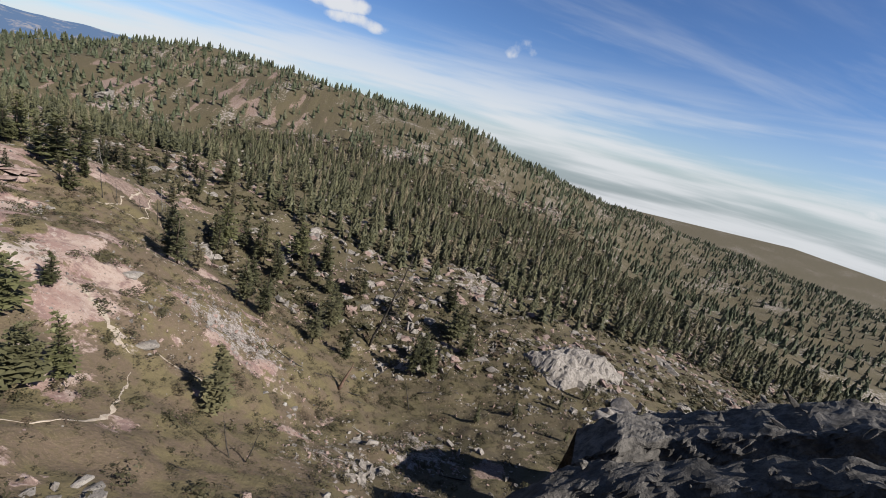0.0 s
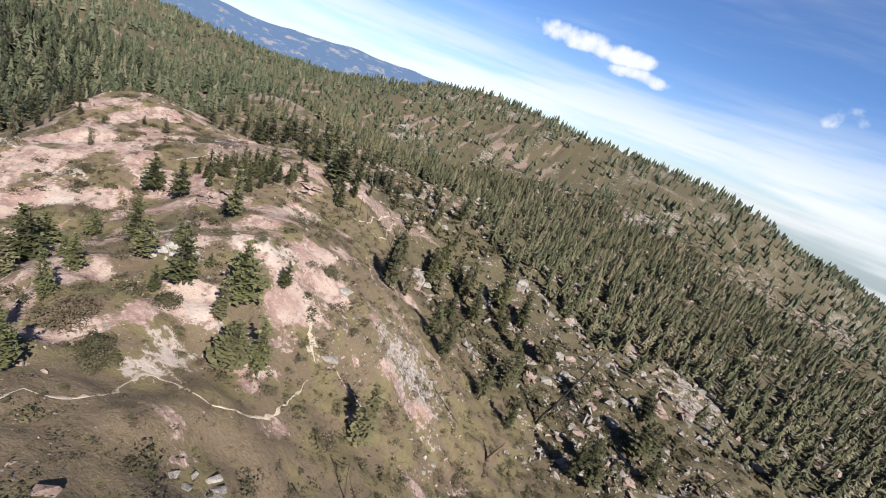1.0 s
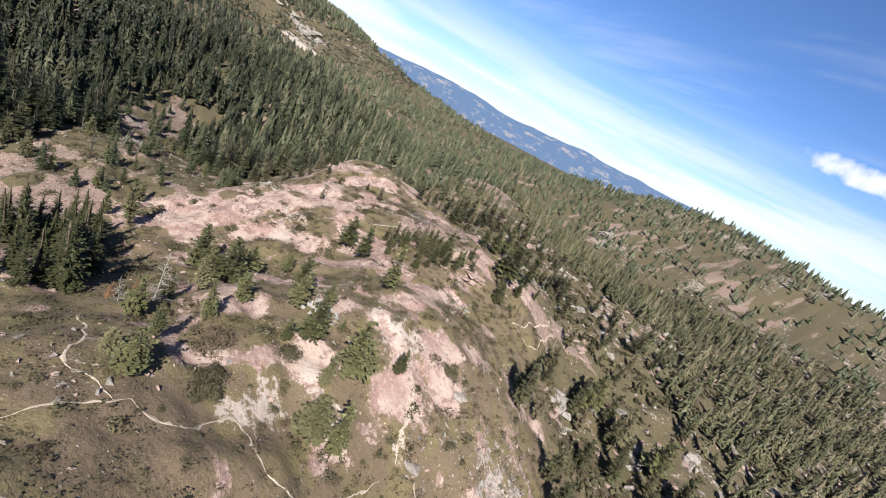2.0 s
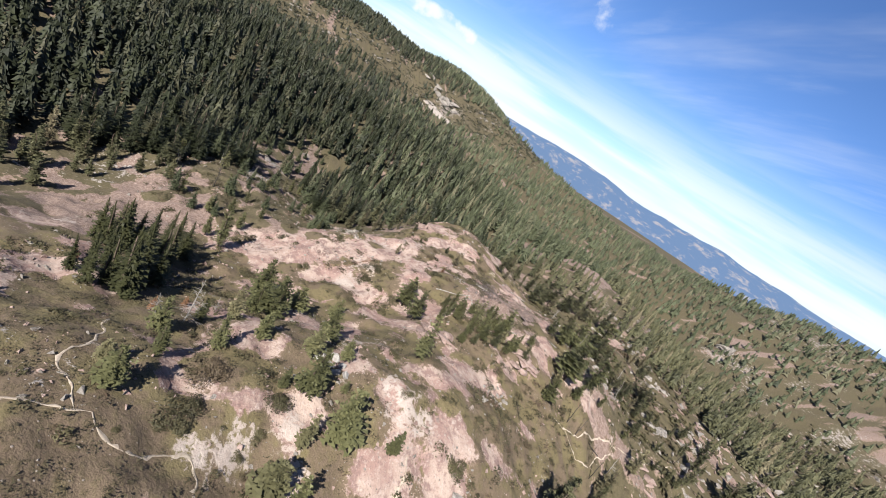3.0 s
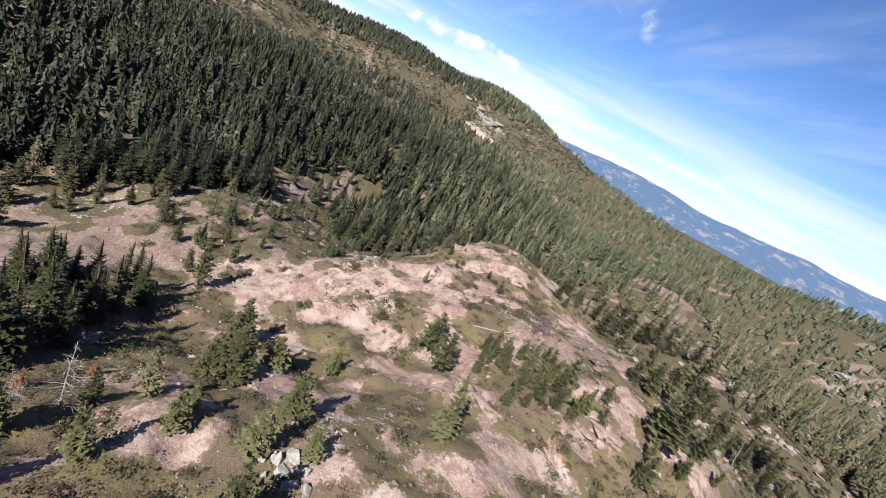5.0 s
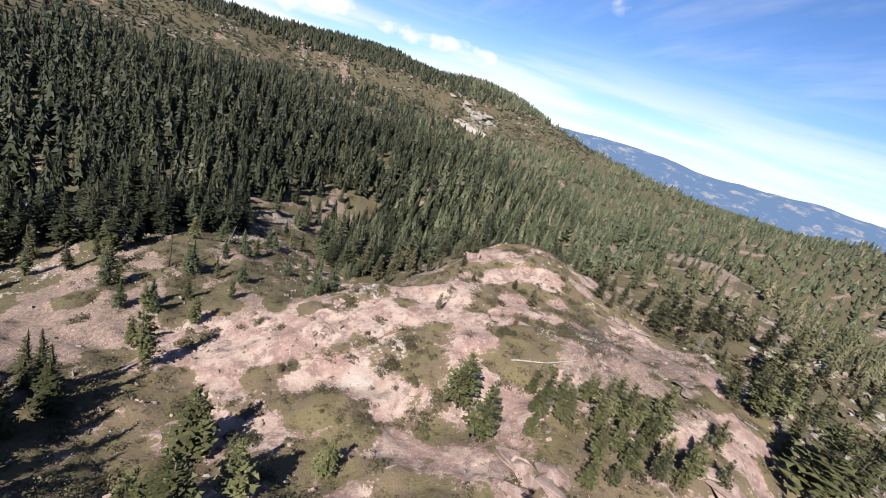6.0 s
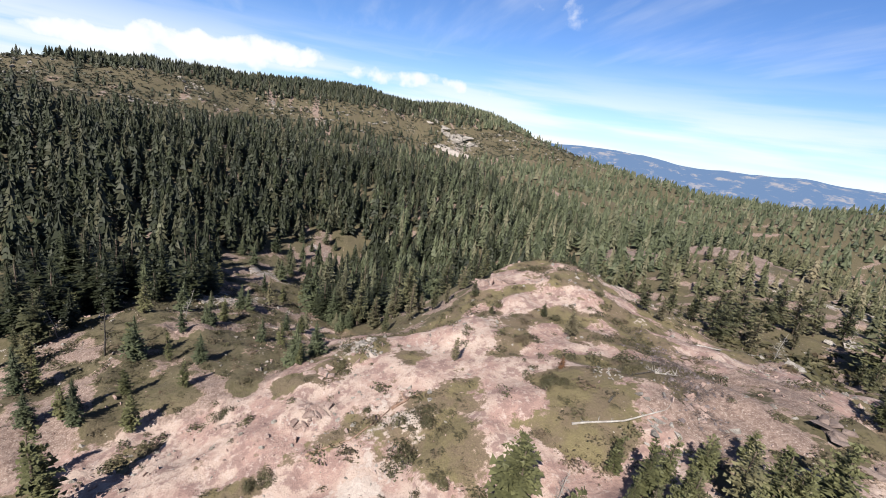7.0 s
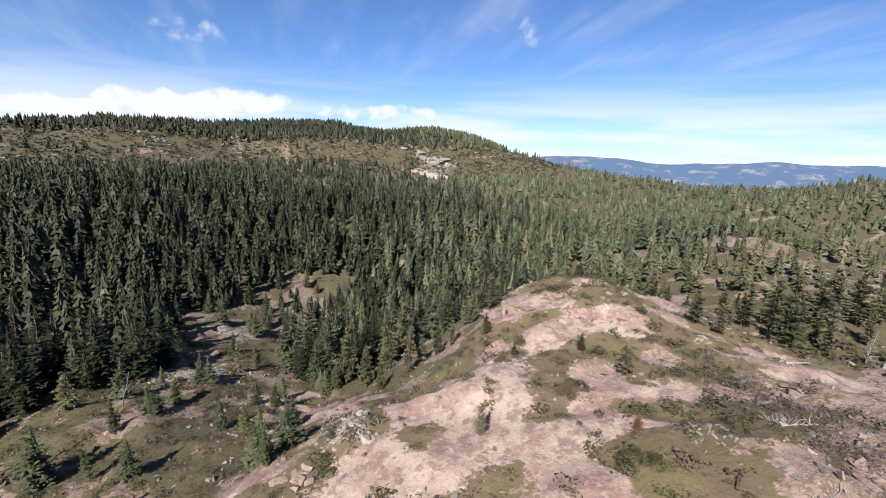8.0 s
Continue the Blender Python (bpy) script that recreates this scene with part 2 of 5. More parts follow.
DEAD_TWIGS = leaf_material("dead_twigs", (0.03, 0.022, 0.019), (0.082, 0.062, 0.054), (0.105, 0.084, 0.074), 0.1)
DRY = leaf_material("dry_needles", (0.1037, 0.0518, 0.0259), (0.1763, 0.0933, 0.0518), (0.1555, 0.0726, 0.0415), 0.25)
BARK = plain_material("bark", (0.042, 0.03, 0.0225), (0.074, 0.055, 0.042), 0.5, third=(0.0263, 0.0189, 0.0157))
SILVER = plain_material("weathered_wood", (0.1296, 0.1166, 0.1037), (0.2074, 0.1918, 0.1737), 0.6, third=(0.0726, 0.0622, 0.0518))
CHAR = plain_material("charred_wood", (0.0181, 0.0156, 0.0135), (0.0518, 0.0441, 0.0363), 0.6, third=(0.0104, 0.0094, 0.0083))
REDWOOD = plain_material("rotten_wood", (0.1037, 0.0622, 0.0441), (0.1555, 0.1037, 0.0778), 0.5, third=(0.0518, 0.0311, 0.0233))
STONE = plain_material("granite", (0.114, 0.0985, 0.0855), (0.2022, 0.1814, 0.1607), 0.9, third=(0.0518, 0.0441, 0.0389), bump=1.0, depth=0.3)
WHITE_STONE = plain_material("pale_granite", (0.1711, 0.1555, 0.14), (0.2488, 0.2333, 0.2125), 0.5, third=(0.0933, 0.0804, 0.0726), bump=1.0, depth=0.2)
RED_STONE = plain_material("red_rock", (0.1503, 0.1011, 0.0855), (0.2074, 0.1555, 0.1348), 1.2, third=(0.0726, 0.0492, 0.0415), bump=1.0, depth=0.3)
# dark stone; on the crags the tone also holds the shade of their faces
DARK_SHADED_STONE = plain_material("dark_shaded_rock", (0.036, 0.0324, 0.0288), (0.108, 0.0972, 0.0864), 1.5, third=(0.0252, 0.023, 0.0216), bump=1.0, depth=0.5)
KNOLL = plain_material("brown_bedrock", (0.0788, 0.056, 0.0477), (0.1202, 0.0912, 0.0788), 2.5, third=(0.0498, 0.0353, 0.0311), bump=1.0, depth=0.4)
SCREE = plain_material("pale_scree", (0.192, 0.162, 0.141), (0.252, 0.222, 0.198), 6.0, third=(0.132, 0.108, 0.093), bump=0.6)
RUBBLE = plain_material("mauve_rubble", (0.0622, 0.0492, 0.0492), (0.1244, 0.1011, 0.0985), 0.8, third=(0.0363, 0.0285, 0.0285), bump=1.0, depth=0.2)
TRAIL = plain_material("trodden_sand", (0.245, 0.206, 0.164), (0.185, 0.148, 0.114), 0.6, third=(0.27, 0.235, 0.192), bump=0.2)

# ---- the lie of the land ----
TABLE = np.random.RandomState(4).rand(256, 256)


def vnoise(x, y):
    """Smooth noise from 0 to 1 with a grain of 1."""
    xi, yi = np.floor(x), np.floor(y)
    u, v = x - xi, y - yi
    u, v = u * u * (3 - 2 * u), v * v * (3 - 2 * v)
    i, j = xi.astype(int) & 255, yi.astype(int) & 255
    k, l = (i + 1) & 255, (j + 1) & 255
    return (TABLE[i, j] * (1 - u) + TABLE[k, j] * u) * (1 - v) + (TABLE[i, l] * (1 - u) + TABLE[k, l] * u) * v


def fbm(x, y, size, octaves=4):
    out, amp, total = 0.0, 1.0, 0.0
    for n in range(octaves):
        out = out + amp * vnoise(x / size + 17.3 * n, y / size + 9.1 * n)
        total, amp, size = total + amp, amp * 0.5, size * 0.5
    return out / total


def smooth(a, b, v):
    s = np.clip((v - a) / (b - a), 0, 1)
    return s * s * (3 - 2 * s)


# heights of the ridge's humps and hollows, row by row to the north, each 32 m apart to the west
HUMPS = (
    (0.4, 8.0, 0.2, 6.7, -4.1, 0.3),
    (3.3, 3.1, 5.3, 1.0, 1.2, 11.4),
    (-4.8, -1.8, 15.4, -3.1, 12.2, -13.3),
    (-7.0, 8.8, 4.8, 9.1, 2.1, 18.0),
    (2.6, -8.1, -1.5, 16.0, -1.1, 11.0),
)
# smaller swells and gullies, rows 18 m apart to the north, each 20 m apart to the west
SWELLS = (
    (-0.0, 0.5, 1.1, -1.1, -1.4, 0.4, 0.6, -0.1, -0.1),
    (-0.6, -0.8, -0.1, 0.7, -0.7, -1.0, -1.8, -0.9, -0.0),
    (-0.7, -0.9, 0.2, 1.9, -1.4, -1.0, 0.4, 1.4, 0.9),
    (-0.5, 0.0, 0.8, 0.8, -0.8, -0.1, 1.1, 0.2, -1.4),
    (-1.4, -0.4, -0.2, 0.5, 0.8, 0.7, -0.2, -1.1, -0.1),
    (-1.7, -0.8, -1.2, -0.8, 0.3, -0.1, -0.7, -0.5, 1.9),
)
# middle landforms and far hills: east, north, height
KNOLLS = (
    (-190, 60, -0.9), (-220, 0, -1.0), (-260, 80, -28.8), (-200, 150, -3.7),
    (-120, 190, 15.3), (-30, 180, 7.9), (60, 150, 0.0), (80, 60, 4.0),
    (-60, 260, 5.8), (-200, 260, 25.0), (-150, -60, -10.6), (0, -40, 35.6),
)
HILLS = (
    (-330, 20, 14.1), (-420, 180, 29.8), (-300, 330, -27.2), (-120, 420, -3.3),
    (80, 350, 8.0), (250, 200, -12.0), (-560, 20, -21.9), (-560, 260, -4.3),
    (-450, 430, 26.1), (-200, 640, 64.9), (100, 620, 58.1), (350, 400, -30.0),
    (-780, 60, 71.8), (-760, 320, 73.3), (-650, -150, 71.6), (-620, 520, -4.2),
    (-800, -180, -14.8), (330, 620, -9.4), (-350, -200, 30.5),
)


def ground_z(x, y, rough=True):
    """The ground's height at east x and north y (arrays)."""
    x, y = np.asarray(x, float), np.asarray(y, float)
    z = np.zeros_like(x)
    for j, row in enumerate(HUMPS):
        for i, height in enumerate(row):
            z += height * np.exp(-((x - 15 + 32 * i) ** 2 + (y - 5 - 30 * j) ** 2) / 1152)
    for j, row in enumerate(SWELLS):
        for i, height in enumerate(row):
            z += height * np.exp(-((x - 5 + 20 * i) ** 2 + (y - 20 - 18 * j) ** 2) / 338)
    for some, spread in ((KNOLLS, 6050), (HILLS, 39200)):
        for cx, cy, height in some:
            z += height * np.exp(-((x - cx) ** 2 + (y - cy) ** 2) / spread)
    z -= 0.115 * np.maximum(0, x - 0.35 * y - 40)
    far = np.hypot(x + 40, y - 60)
    if rough:
        z += (fbm(x, y, 14, 4) - 0.5) * 2.2 * smooth(5, 40, far + 20) + (fbm(x + 50, y, 90, 4) - 0.5) * 26 * smooth(230, 420, far)
        ledge = fbm(x * 0.6 + y * 0.3, y * 0.9 - x * 0.35, 7, 3)
        near = smooth(230, 150, far)
        z += near * (0.9 - 3.6 * np.abs(fbm(x + 31, y + 12, 11, 3) - 0.5)) + near * 0.9 * (fbm(x, y + 7, 3.2, 2) - 0.5)
        z += 0.5 * smooth(0.48, 0.56, ledge) + 0.5 * smooth(0.6, 0.66, ledge)
    # the land falls away to the east
    low = -120 - 330 * smooth(-0.05, -0.55, (-x - 0.25 * y) / (far + 1))
    return z + smooth(750, 2600, far) * (low - z)

# ---- the ground, one sheet to the horizon ----


def spaced(low, high, fine, ends, growth=1.07):
    """Coordinates: even between low and high, wider and wider out to -ends and ends."""
    mid = list(np.arange(low, high, fine))
    up, gap = [mid[-1]], fine
    while up[-1] < ends:
        gap *= growth
        up.append(up[-1] + gap)
    down, gap = [mid[0]], fine
    while down[-1] > -ends:
        gap *= growth
        down.append(down[-1] - gap)
    return np.array(down[:0:-1] + mid + up[1:])


# bare places: east, north, reach in metres
BARE = (
    (-113.1, 50.4, 10.0), (-99.9, 43.7, 8.0), (-67.5, 79.3, 7.0), (-44.0, 70.4, 13.0), (-102.4, 114.8, 8.0), (-109.5, 65.5, 7.0), (-144.1, 94.7, 8.0), (-46.2, 33.9, 6.0),
    (-37.3, 31.8, 6.0), (-50.4, 40.3, 6.0), (-125.2, 116.9, 8.0), (-107.3, 120.8, 10.0), (-86.4, 106.4, 8.0), (-143.7, 63.9, 5.0), (-107.6, 73.8, 8.0), (-96.1, 64.8, 6.0),
    (-116.3, 82.9, 9.0), (-113.1, 35.8, 7.0), (-224.5, 199.4, 17.0), (-211.0, 241.8, 17.0), (-36.2, 67.2, 8.0), (-29.3, 59.7, 5.0), (-124.5, 78.0, 8.0), (-80.2, 76.3, 6.0),
)
MATS = (
    (-27.3, 24.3, 6.0), (-26.8, 17.9, 9.0), (-27.2, 25.3, 5.0), (-23.5, 38.0, 5.0), (-21.2, 53.5, 5.0), (-100.7, 86.5, 6.0), (-95.4, 81.2, 6.0), (-99.0, 97.7, 4.0), (-75.9, 88.5, 7.0), (-63.0, 101.4, 7.0),
    (-51.8, 114.3, 10.0), (-62.9, 22.6, 8.0), (-50.3, 21.6, 9.0), (-136.8, 45.7, 7.0), (-164.1, 26.6, 9.0), (-143.5, 23.3, 7.0), (-89.7, 86.1, 5.0), (-122.2, 159.2, 14.0), (-57.1, 46.6, 4.0), (-75.5, 34.9, 6.0),
    (-14.2, 63.1, 5.0), (-7.2, 37.9, 6.0), (18.3, 80.0, 8.0), (4.8, 92.2, 7.0), (33.1, 82.4, 9.0), (-89.0, 56.6, 4.0), (-82.8, 63.7, 3.0),
)
# small mats with a clear outline
PATCHES = (
    (-107.6, 94.3, 2.6), (-106.2, 97.3, 2.2), (-114.3, 89.3, 2.0), (-102.8, 100.5, 2.2), (-98.6, 89.1, 3.0), (-103.0, 87.2, 3.0), (-96.4, 91.5, 2.4), (-110.7, 77.5, 1.6),
    (-94.1, 94.7, 1.8), (-92.6, 100.1, 2.0), (-140.0, 92.2, 3.0), (-133.8, 101.9, 2.0), (-133.2, 72.9, 3.0), (-125.7, 64.2, 2.2), (-124.9, 58.7, 3.2), (-129.9, 50.3, 3.4),
    (-130.0, 41.3, 3.6), (-142.6, 28.5, 4.0), (-121.7, 46.8, 3.0), (-130.9, 58.1, 2.5), (-117.6, 56.1, 2.0), (-119.4, 39.8, 3.5),
)
MORE_PATCHES = (
    (-32.3, 29.1, 3.0), (-34.0, 31.9, 2.5), (-30.7, 32.2, 3.0), (-40.8, 37.2, 2.0), (-35.7, 37.1, 2.2), (-44.3, 51.9, 2.5), (-52.9, 58.1, 2.0), (-50.3, 44.5, 2.0), (-48.4, 62.2, 2.0), (-42.8, 32.8, 2.2), (-53.2, 41.4, 2.0), (-38.6, 57.1, 2.2), (-34.6, 49.7, 2.5), (-33.9, 43.2, 2.5), (-89.8, 88.2, 2.5), (-72.4, 90.3, 2.5), (-35.9, 28.5, 3.0), (-40.8, 23.1, 4.0),
)
SANDY = ((-109.7, 67.6, 6.0), (-124.2, 68.6, 6.0), (-114.1, 80.5, 6.0), (-32.1, 38.7, 5.0), (-33.7, 48.0, 4.0), (-58.2, 58.6, 5.0), (-38.5, 62.4, 5.0), (-122.2, 89.5, 5.0), (-141.0, 61.4, 6.0), (-94.5, 63.8, 4.0), (-33.1, 29.2, 4.0))
# trodden paths: their bends, width, look
FOOTPATHS = (
    (((-50.3, 20.6), (-44.7, 21.4), (-40.3, 21.7), (-38.6, 20.7), (-36.2, 19.8), (-35.3, 21.0), (-32.9, 22.0), (-30.3, 23.4)), 0.34, "narrow pale footpath winding through heath"),
    (((-29.1, 16.1), (-29.5, 17.5), (-29.6, 19.5), (-30.3, 21.4), (-30.3, 23.4), (-30.7, 24.9)), 0.3, "narrow cream footpath among olive mats"),
    (((-30.7, 24.9), (-29.8, 25.3), (-28.7, 26.5), (-28.1, 27.4), (-29.1, 30.1), (-30.8, 34.2), (-31.2, 35.0), (-29.8, 36.1), (-27.6, 36.7), (-25.4, 36.4), (-23.6, 37.1)), 0.42, "pale trodden footpath through olive heath"),
    (((-23.6, 37.1), (-22.2, 38.7), (-21.1, 44.4), (-22.1, 47.3), (-22.8, 50.9), (-23.2, 54.4)), 0.38, "pale footpath bending round a group of pines"),
    (((-24.6, 61.0), (-21.8, 60.6), (-18.4, 62.0), (-15.1, 60.9)), 0.3, "thin pale footpath running down through heath"),
    (((-35.7, 63.8), (-32.6, 63.9), (-30.2, 62.7), (-28.2, 60.7), (-26.5, 59.0), (-24.8, 57.7)), 0.8, "sandy footpath climbing to the bare crest"),
    (((-56.9, 111.5), (-56.6, 117.5), (-57.7, 129.9), (-56.9, 138.9), (-56.5, 149.0), (-56.4, 164.1)), 0.4, "pale footpath over a grassy hollow"),
    (((-55.9, 116.4), (-53.0, 117.8), (-51.1, 123.3), (-55.4, 136.1)), 0.34, "faint pale footpath branching in a hollow"),
)
ROCKY = ((3.0, 62.4, 9.0), (-16.8, 78.7, 8.0), (17.9, 63.3, 8.0), (27.9, 103.9, 10.0), (-220.6, 44.0, 7.0), (-267.0, 59.6, 8.0), (-176.3, 39.0, 8.0), (-595.3, 233.6, 15.0), (-585.3, 250.1, 12.0), (-559.8, 213.7, 15.0), (-529.8, 296.3, 10.0), (-641.1, 219.8, 13.0), (-339.9, -85.4, 12.0), (63.2, 113.7, 12.0), (78.0, 97.7, 12.0), (48.4, 156.9, 10.0))


def spots(x, y, some):
    out = np.zeros_like(x)
    for cx, cy, reach in some:
        out = np.maximum(out, np.exp(-((x - cx) ** 2 + (y - cy) ** 2) / (1.4 * reach * reach)))
    return out


def inside(x, y, ring):
    """Whether points lie inside a ring of corners."""
    odd = np.zeros(np.shape(x), bool)
    for (ax, ay), (bx, by) in zip(ring, ring[1:] + ring[:1]):
        odd ^= ((ay > y) != (by > y)) & (x < (bx - ax) * (y - ay) / (by - ay + 1e-9) + ax)
    return odd


CLEARING = [
    (-112, -40), (-107, -16), (-131, 2), (-147, 12), (-160, 16), (-175, 33), (-209, 30), (-226, 24), (-263, 47), (-286, 66), (-282, 89), (-262, 82), (-221, 56), (-179, 59),
    (-161, 68), (-140, 74), (-136, 80), (-143, 90), (-150, 100), (-200, 112), (-205, 128), (-160, 135), (-125, 136), (-100, 146), (-85, 142), (-62, 146), (-46, 156), (-25, 165),
    (0, 164), (24, 150), (45, 138), (65, 128), (100, 140), (140, 142), (190, 140), (240, 110), (320, 20), (300, -60),
]


def brush(x, y):
    """Open brush high on the western hill, below the trees of its skyline, 0 to 1."""
    z = ground_z(x, y, False) + 9 * (fbm(x + 80, y, 45, 3) - 0.5)
    band = smooth(37, 43, z) * smooth(71, 63, z) * smooth(-380, -420, x)
    return band * (0.78 + 0.22 * smooth(0.6, 0.45, fbm(x, y + 200, 40, 3)))


def thicket(x, y):
    """The close stand of trees on the slope north of the ridge, 0 to 1."""
    return smooth(-72, -34, x) * smooth(80, 44, x) * smooth(128, 150, y) * smooth(370, 320, y)


def tree_cover(x, y):
    """How thick the trees stand, 0 to 1."""
    open_ground = inside(x, y, CLEARING)
    far = np.hypot(x + 40, y - 60)
    patch = fbm(x + 300, y + 40, 38, 3)
    west = smooth(-120, -175, x + 0.25 * y)
    north = (1 - west) * (0.32 + 0.68 * smooth(0.36, 0.56, patch + 0.12 * smooth(-40, 20, x)))
    north = north * (1 - 0.4 * smooth(225, 165, y) * smooth(-45, -75, x))
    north = np.maximum(north, 0.72 * thicket(x, y) * (1 - west))
    thick = west * (1 - brush(x, y)) + north * 0.9
    thick = thick * (1 - 0.85 * np.clip(spots(x, y, BARE[18:20]) * 1.2, 0, 1)) * (1 - np.clip(spots(x, y, ROCKY[4:]) * 1.1, 0, 1))
    return np.where(open_ground, 0.0, thick)


def lattice(nx, ny, xs, ys, z):
    """Height of the ground's own facets at points."""
    def height(px, py):
        i, j = np.clip(np.searchsorted(xs, px) - 1, 0, nx - 2), np.clip(np.searchsorted(ys, py) - 1, 0, ny - 2)
        u, v = (px - xs[i]) / (xs[i + 1] - xs[i]), (py - ys[j]) / (ys[j + 1] - ys[j])
        return (z[j, i] * (1 - u) + z[j, i + 1] * u) * (1 - v) + (z[j + 1, i] * (1 - u) + z[j + 1, i + 1] * u) * v
    return height


def bareness(x, y):
    """How bare the soil lies: mats below about 0.4."""
    bare = spots(x, y, BARE) * 0.3 + (fbm(x + 9, y, 6, 3) - 0.5) * 2.1 + 0.405 - 0.3 * spots(x, y, MATS) - 0.55 * spots(x, y, PATCHES + MORE_PATCHES)
    bare -= 0.36 * smooth(52, 26, y - 0.2 * x) * smooth(-60, -30, x) + 0.26 * smooth(-40, 5, x) + 0.1 * smooth(-84, -104, x) * smooth(60, 44, y)
    bare -= 0.09 * smooth(-80, -55, x) + 0.28 * smooth(74, 84, y + 0.2 * (x + 30)) * smooth(-62, -46, x)
    return bare + 0.16 * smooth(-95, -112, x) * smooth(70, 55, y)


def ground_sheet():
    xs, ys = spaced(-185, 62, 1.15, 4700), spaced(-12, 205, 1.15, 4700)
    x, y = np.meshgrid(xs, ys)
    z = ground_z(x, y)
    nx, ny = len(xs), len(ys)
    me = bpy.data.meshes.new("ground")
    me.vertices.add(nx * ny)
    me.vertices.foreach_set("co", np.stack([x, y, z], -1).ravel())
    k = (np.arange(nx - 1) + nx * np.arange(ny - 1)[:, None]).ravel()
    quads = np.stack([k, k + 1, k + 1 + nx, k + nx], 1)
    me.loops.add(quads.size)
    me.loops.foreach_set("vertex_index", quads.ravel())
    me.polygons.add(len(quads))
    me.polygons.foreach_set("loop_start", np.arange(0, quads.size, 4))
    me.polygons.foreach_set("use_smooth", np.ones(len(quads), bool))
    me.update()
    far = np.hypot(x + 40, y - 60)
    green = spots(x, y, MATS)
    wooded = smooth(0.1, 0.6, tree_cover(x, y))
    west = smooth(-120, -175, x + 0.25 * y)
    bare = bareness(x, y)
    hill = brush(x, y)
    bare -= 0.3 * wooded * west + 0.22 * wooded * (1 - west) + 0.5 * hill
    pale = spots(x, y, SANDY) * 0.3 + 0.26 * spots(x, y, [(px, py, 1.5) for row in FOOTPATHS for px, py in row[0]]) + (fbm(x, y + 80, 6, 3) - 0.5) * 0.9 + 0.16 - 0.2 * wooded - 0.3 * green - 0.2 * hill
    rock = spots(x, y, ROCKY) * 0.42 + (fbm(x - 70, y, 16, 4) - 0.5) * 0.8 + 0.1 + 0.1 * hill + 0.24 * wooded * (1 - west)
    # brown earth; wooded and hill terms also deepen it in place of shade
    earth_and_shade = np.clip(smooth(-6, 26, x) * 0.8 + 0.95 * spots(x, y, ((-89, 101, 8), (-92, 113, 8), (-84, 106, 8), (-98, 106, 5))) + 0.8 * smooth(34, 18, y) * smooth(-78, -95, x) + wooded + 0.8 * hill + 0.12 * smooth(-45, -65, x) + spots(x, y, BARE[18:20]) + 0.95 * smooth(-108, -126, x) * smooth(62, 46, y), 0, 1)
    glade = smooth(-160, -178, x) * smooth(105, 92, y) * smooth(-330, -300, x)
    earth_and_shade = np.maximum(earth_and_shade, glade)
    bare -= 0.12 * glade
    edge = np.interp(x, (-300, -200, -125, -85, -46, -22, 10, 60), (160, 130, 134, 126, 116, 104, 98, 86))
    # woodland brown north of the ridge, with the trees' shade painted in
    shade_side = smooth(0, 16, y - edge) * smooth(-300, -280, x)
    earth_and_shade = np.maximum(earth_and_shade, 0.95 * shade_side)
    bare = bare - 0.12 * shade_side
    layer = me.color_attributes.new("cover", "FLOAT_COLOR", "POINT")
    layer.data.foreach_set("color", np.stack([bare, pale, rock, earth_and_shade], -1).ravel())
    me.materials.append(GROUND)
    tagged(new("ground", me), "stony pink and olive ridge ground with heath mats", "ground", kind="structure")
    return lattice(nx, ny, xs, ys, z)


facet_z = ground_sheet()


def mountain_backdrop():
    """The blue ranges on the horizon, a plain self-lit backdrop far behind the rest."""
    m, n, l, bsdf = material("far_range_haze_glow", 1.0)
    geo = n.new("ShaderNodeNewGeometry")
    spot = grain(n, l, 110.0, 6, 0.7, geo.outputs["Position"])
    # blue haze painted into the colour, which glows instead of taking sunlight
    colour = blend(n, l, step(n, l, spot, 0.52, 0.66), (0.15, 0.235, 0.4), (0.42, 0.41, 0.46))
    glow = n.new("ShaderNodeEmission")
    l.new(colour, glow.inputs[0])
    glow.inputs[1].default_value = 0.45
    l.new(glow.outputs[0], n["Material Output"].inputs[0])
    a = np.radians(np.linspace(-180, 180, 721))
    bearing = np.degrees(a)
    top = 58 + 4450 * np.tan(np.radians(-0.45 + 1.35 * fbm(bearing + 200, bearing * 0, 9, 5) + 0.3 * np.exp(-((bearing - 35) / 5) ** 2) + 0.25 * np.exp(-((bearing - 54) / 5) ** 2)))
    top = top - 520 * smooth(14, -6, bearing) * smooth(-170, -150, bearing)
    rows = []
    for k, (r, share) in enumerate(((3700, 0.0), (3950, 0.45), (4200, 0.8), (4450, 1.0))):
        rr = r + 160 * (fbm(bearing * 3 + 30 * k, bearing * 0 + k, 10, 3) - 0.5)
        wave = 30 * (fbm(bearing * 2 + 77 * k, bearing * 0 + 3 * k, 4, 3) - 0.5) * (0 < k < 3)
        rows.append(np.stack([-np.sin(a) * rr, np.cos(a) * rr, np.minimum(-190, top - 60) + (top - np.minimum(-190, top - 60)) * share + wave], 1))
    count = len(a)
    me = bpy.data.meshes.new("backdrop")
    faces = [(k * count + i, k * count + i + 1, (k + 1) * count + i + 1, (k + 1) * count + i) for k in range(3) for i in range(count - 1)]
    me.from_pydata(np.concatenate(rows).tolist(), [], faces)
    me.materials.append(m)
    tagged(new("backdrop", me), "mountain range along the horizon in painted blue haze", "mountains", kind="structure")


mountain_backdrop()

# ---- building helpers ----
rng = np.random.RandomState(11)


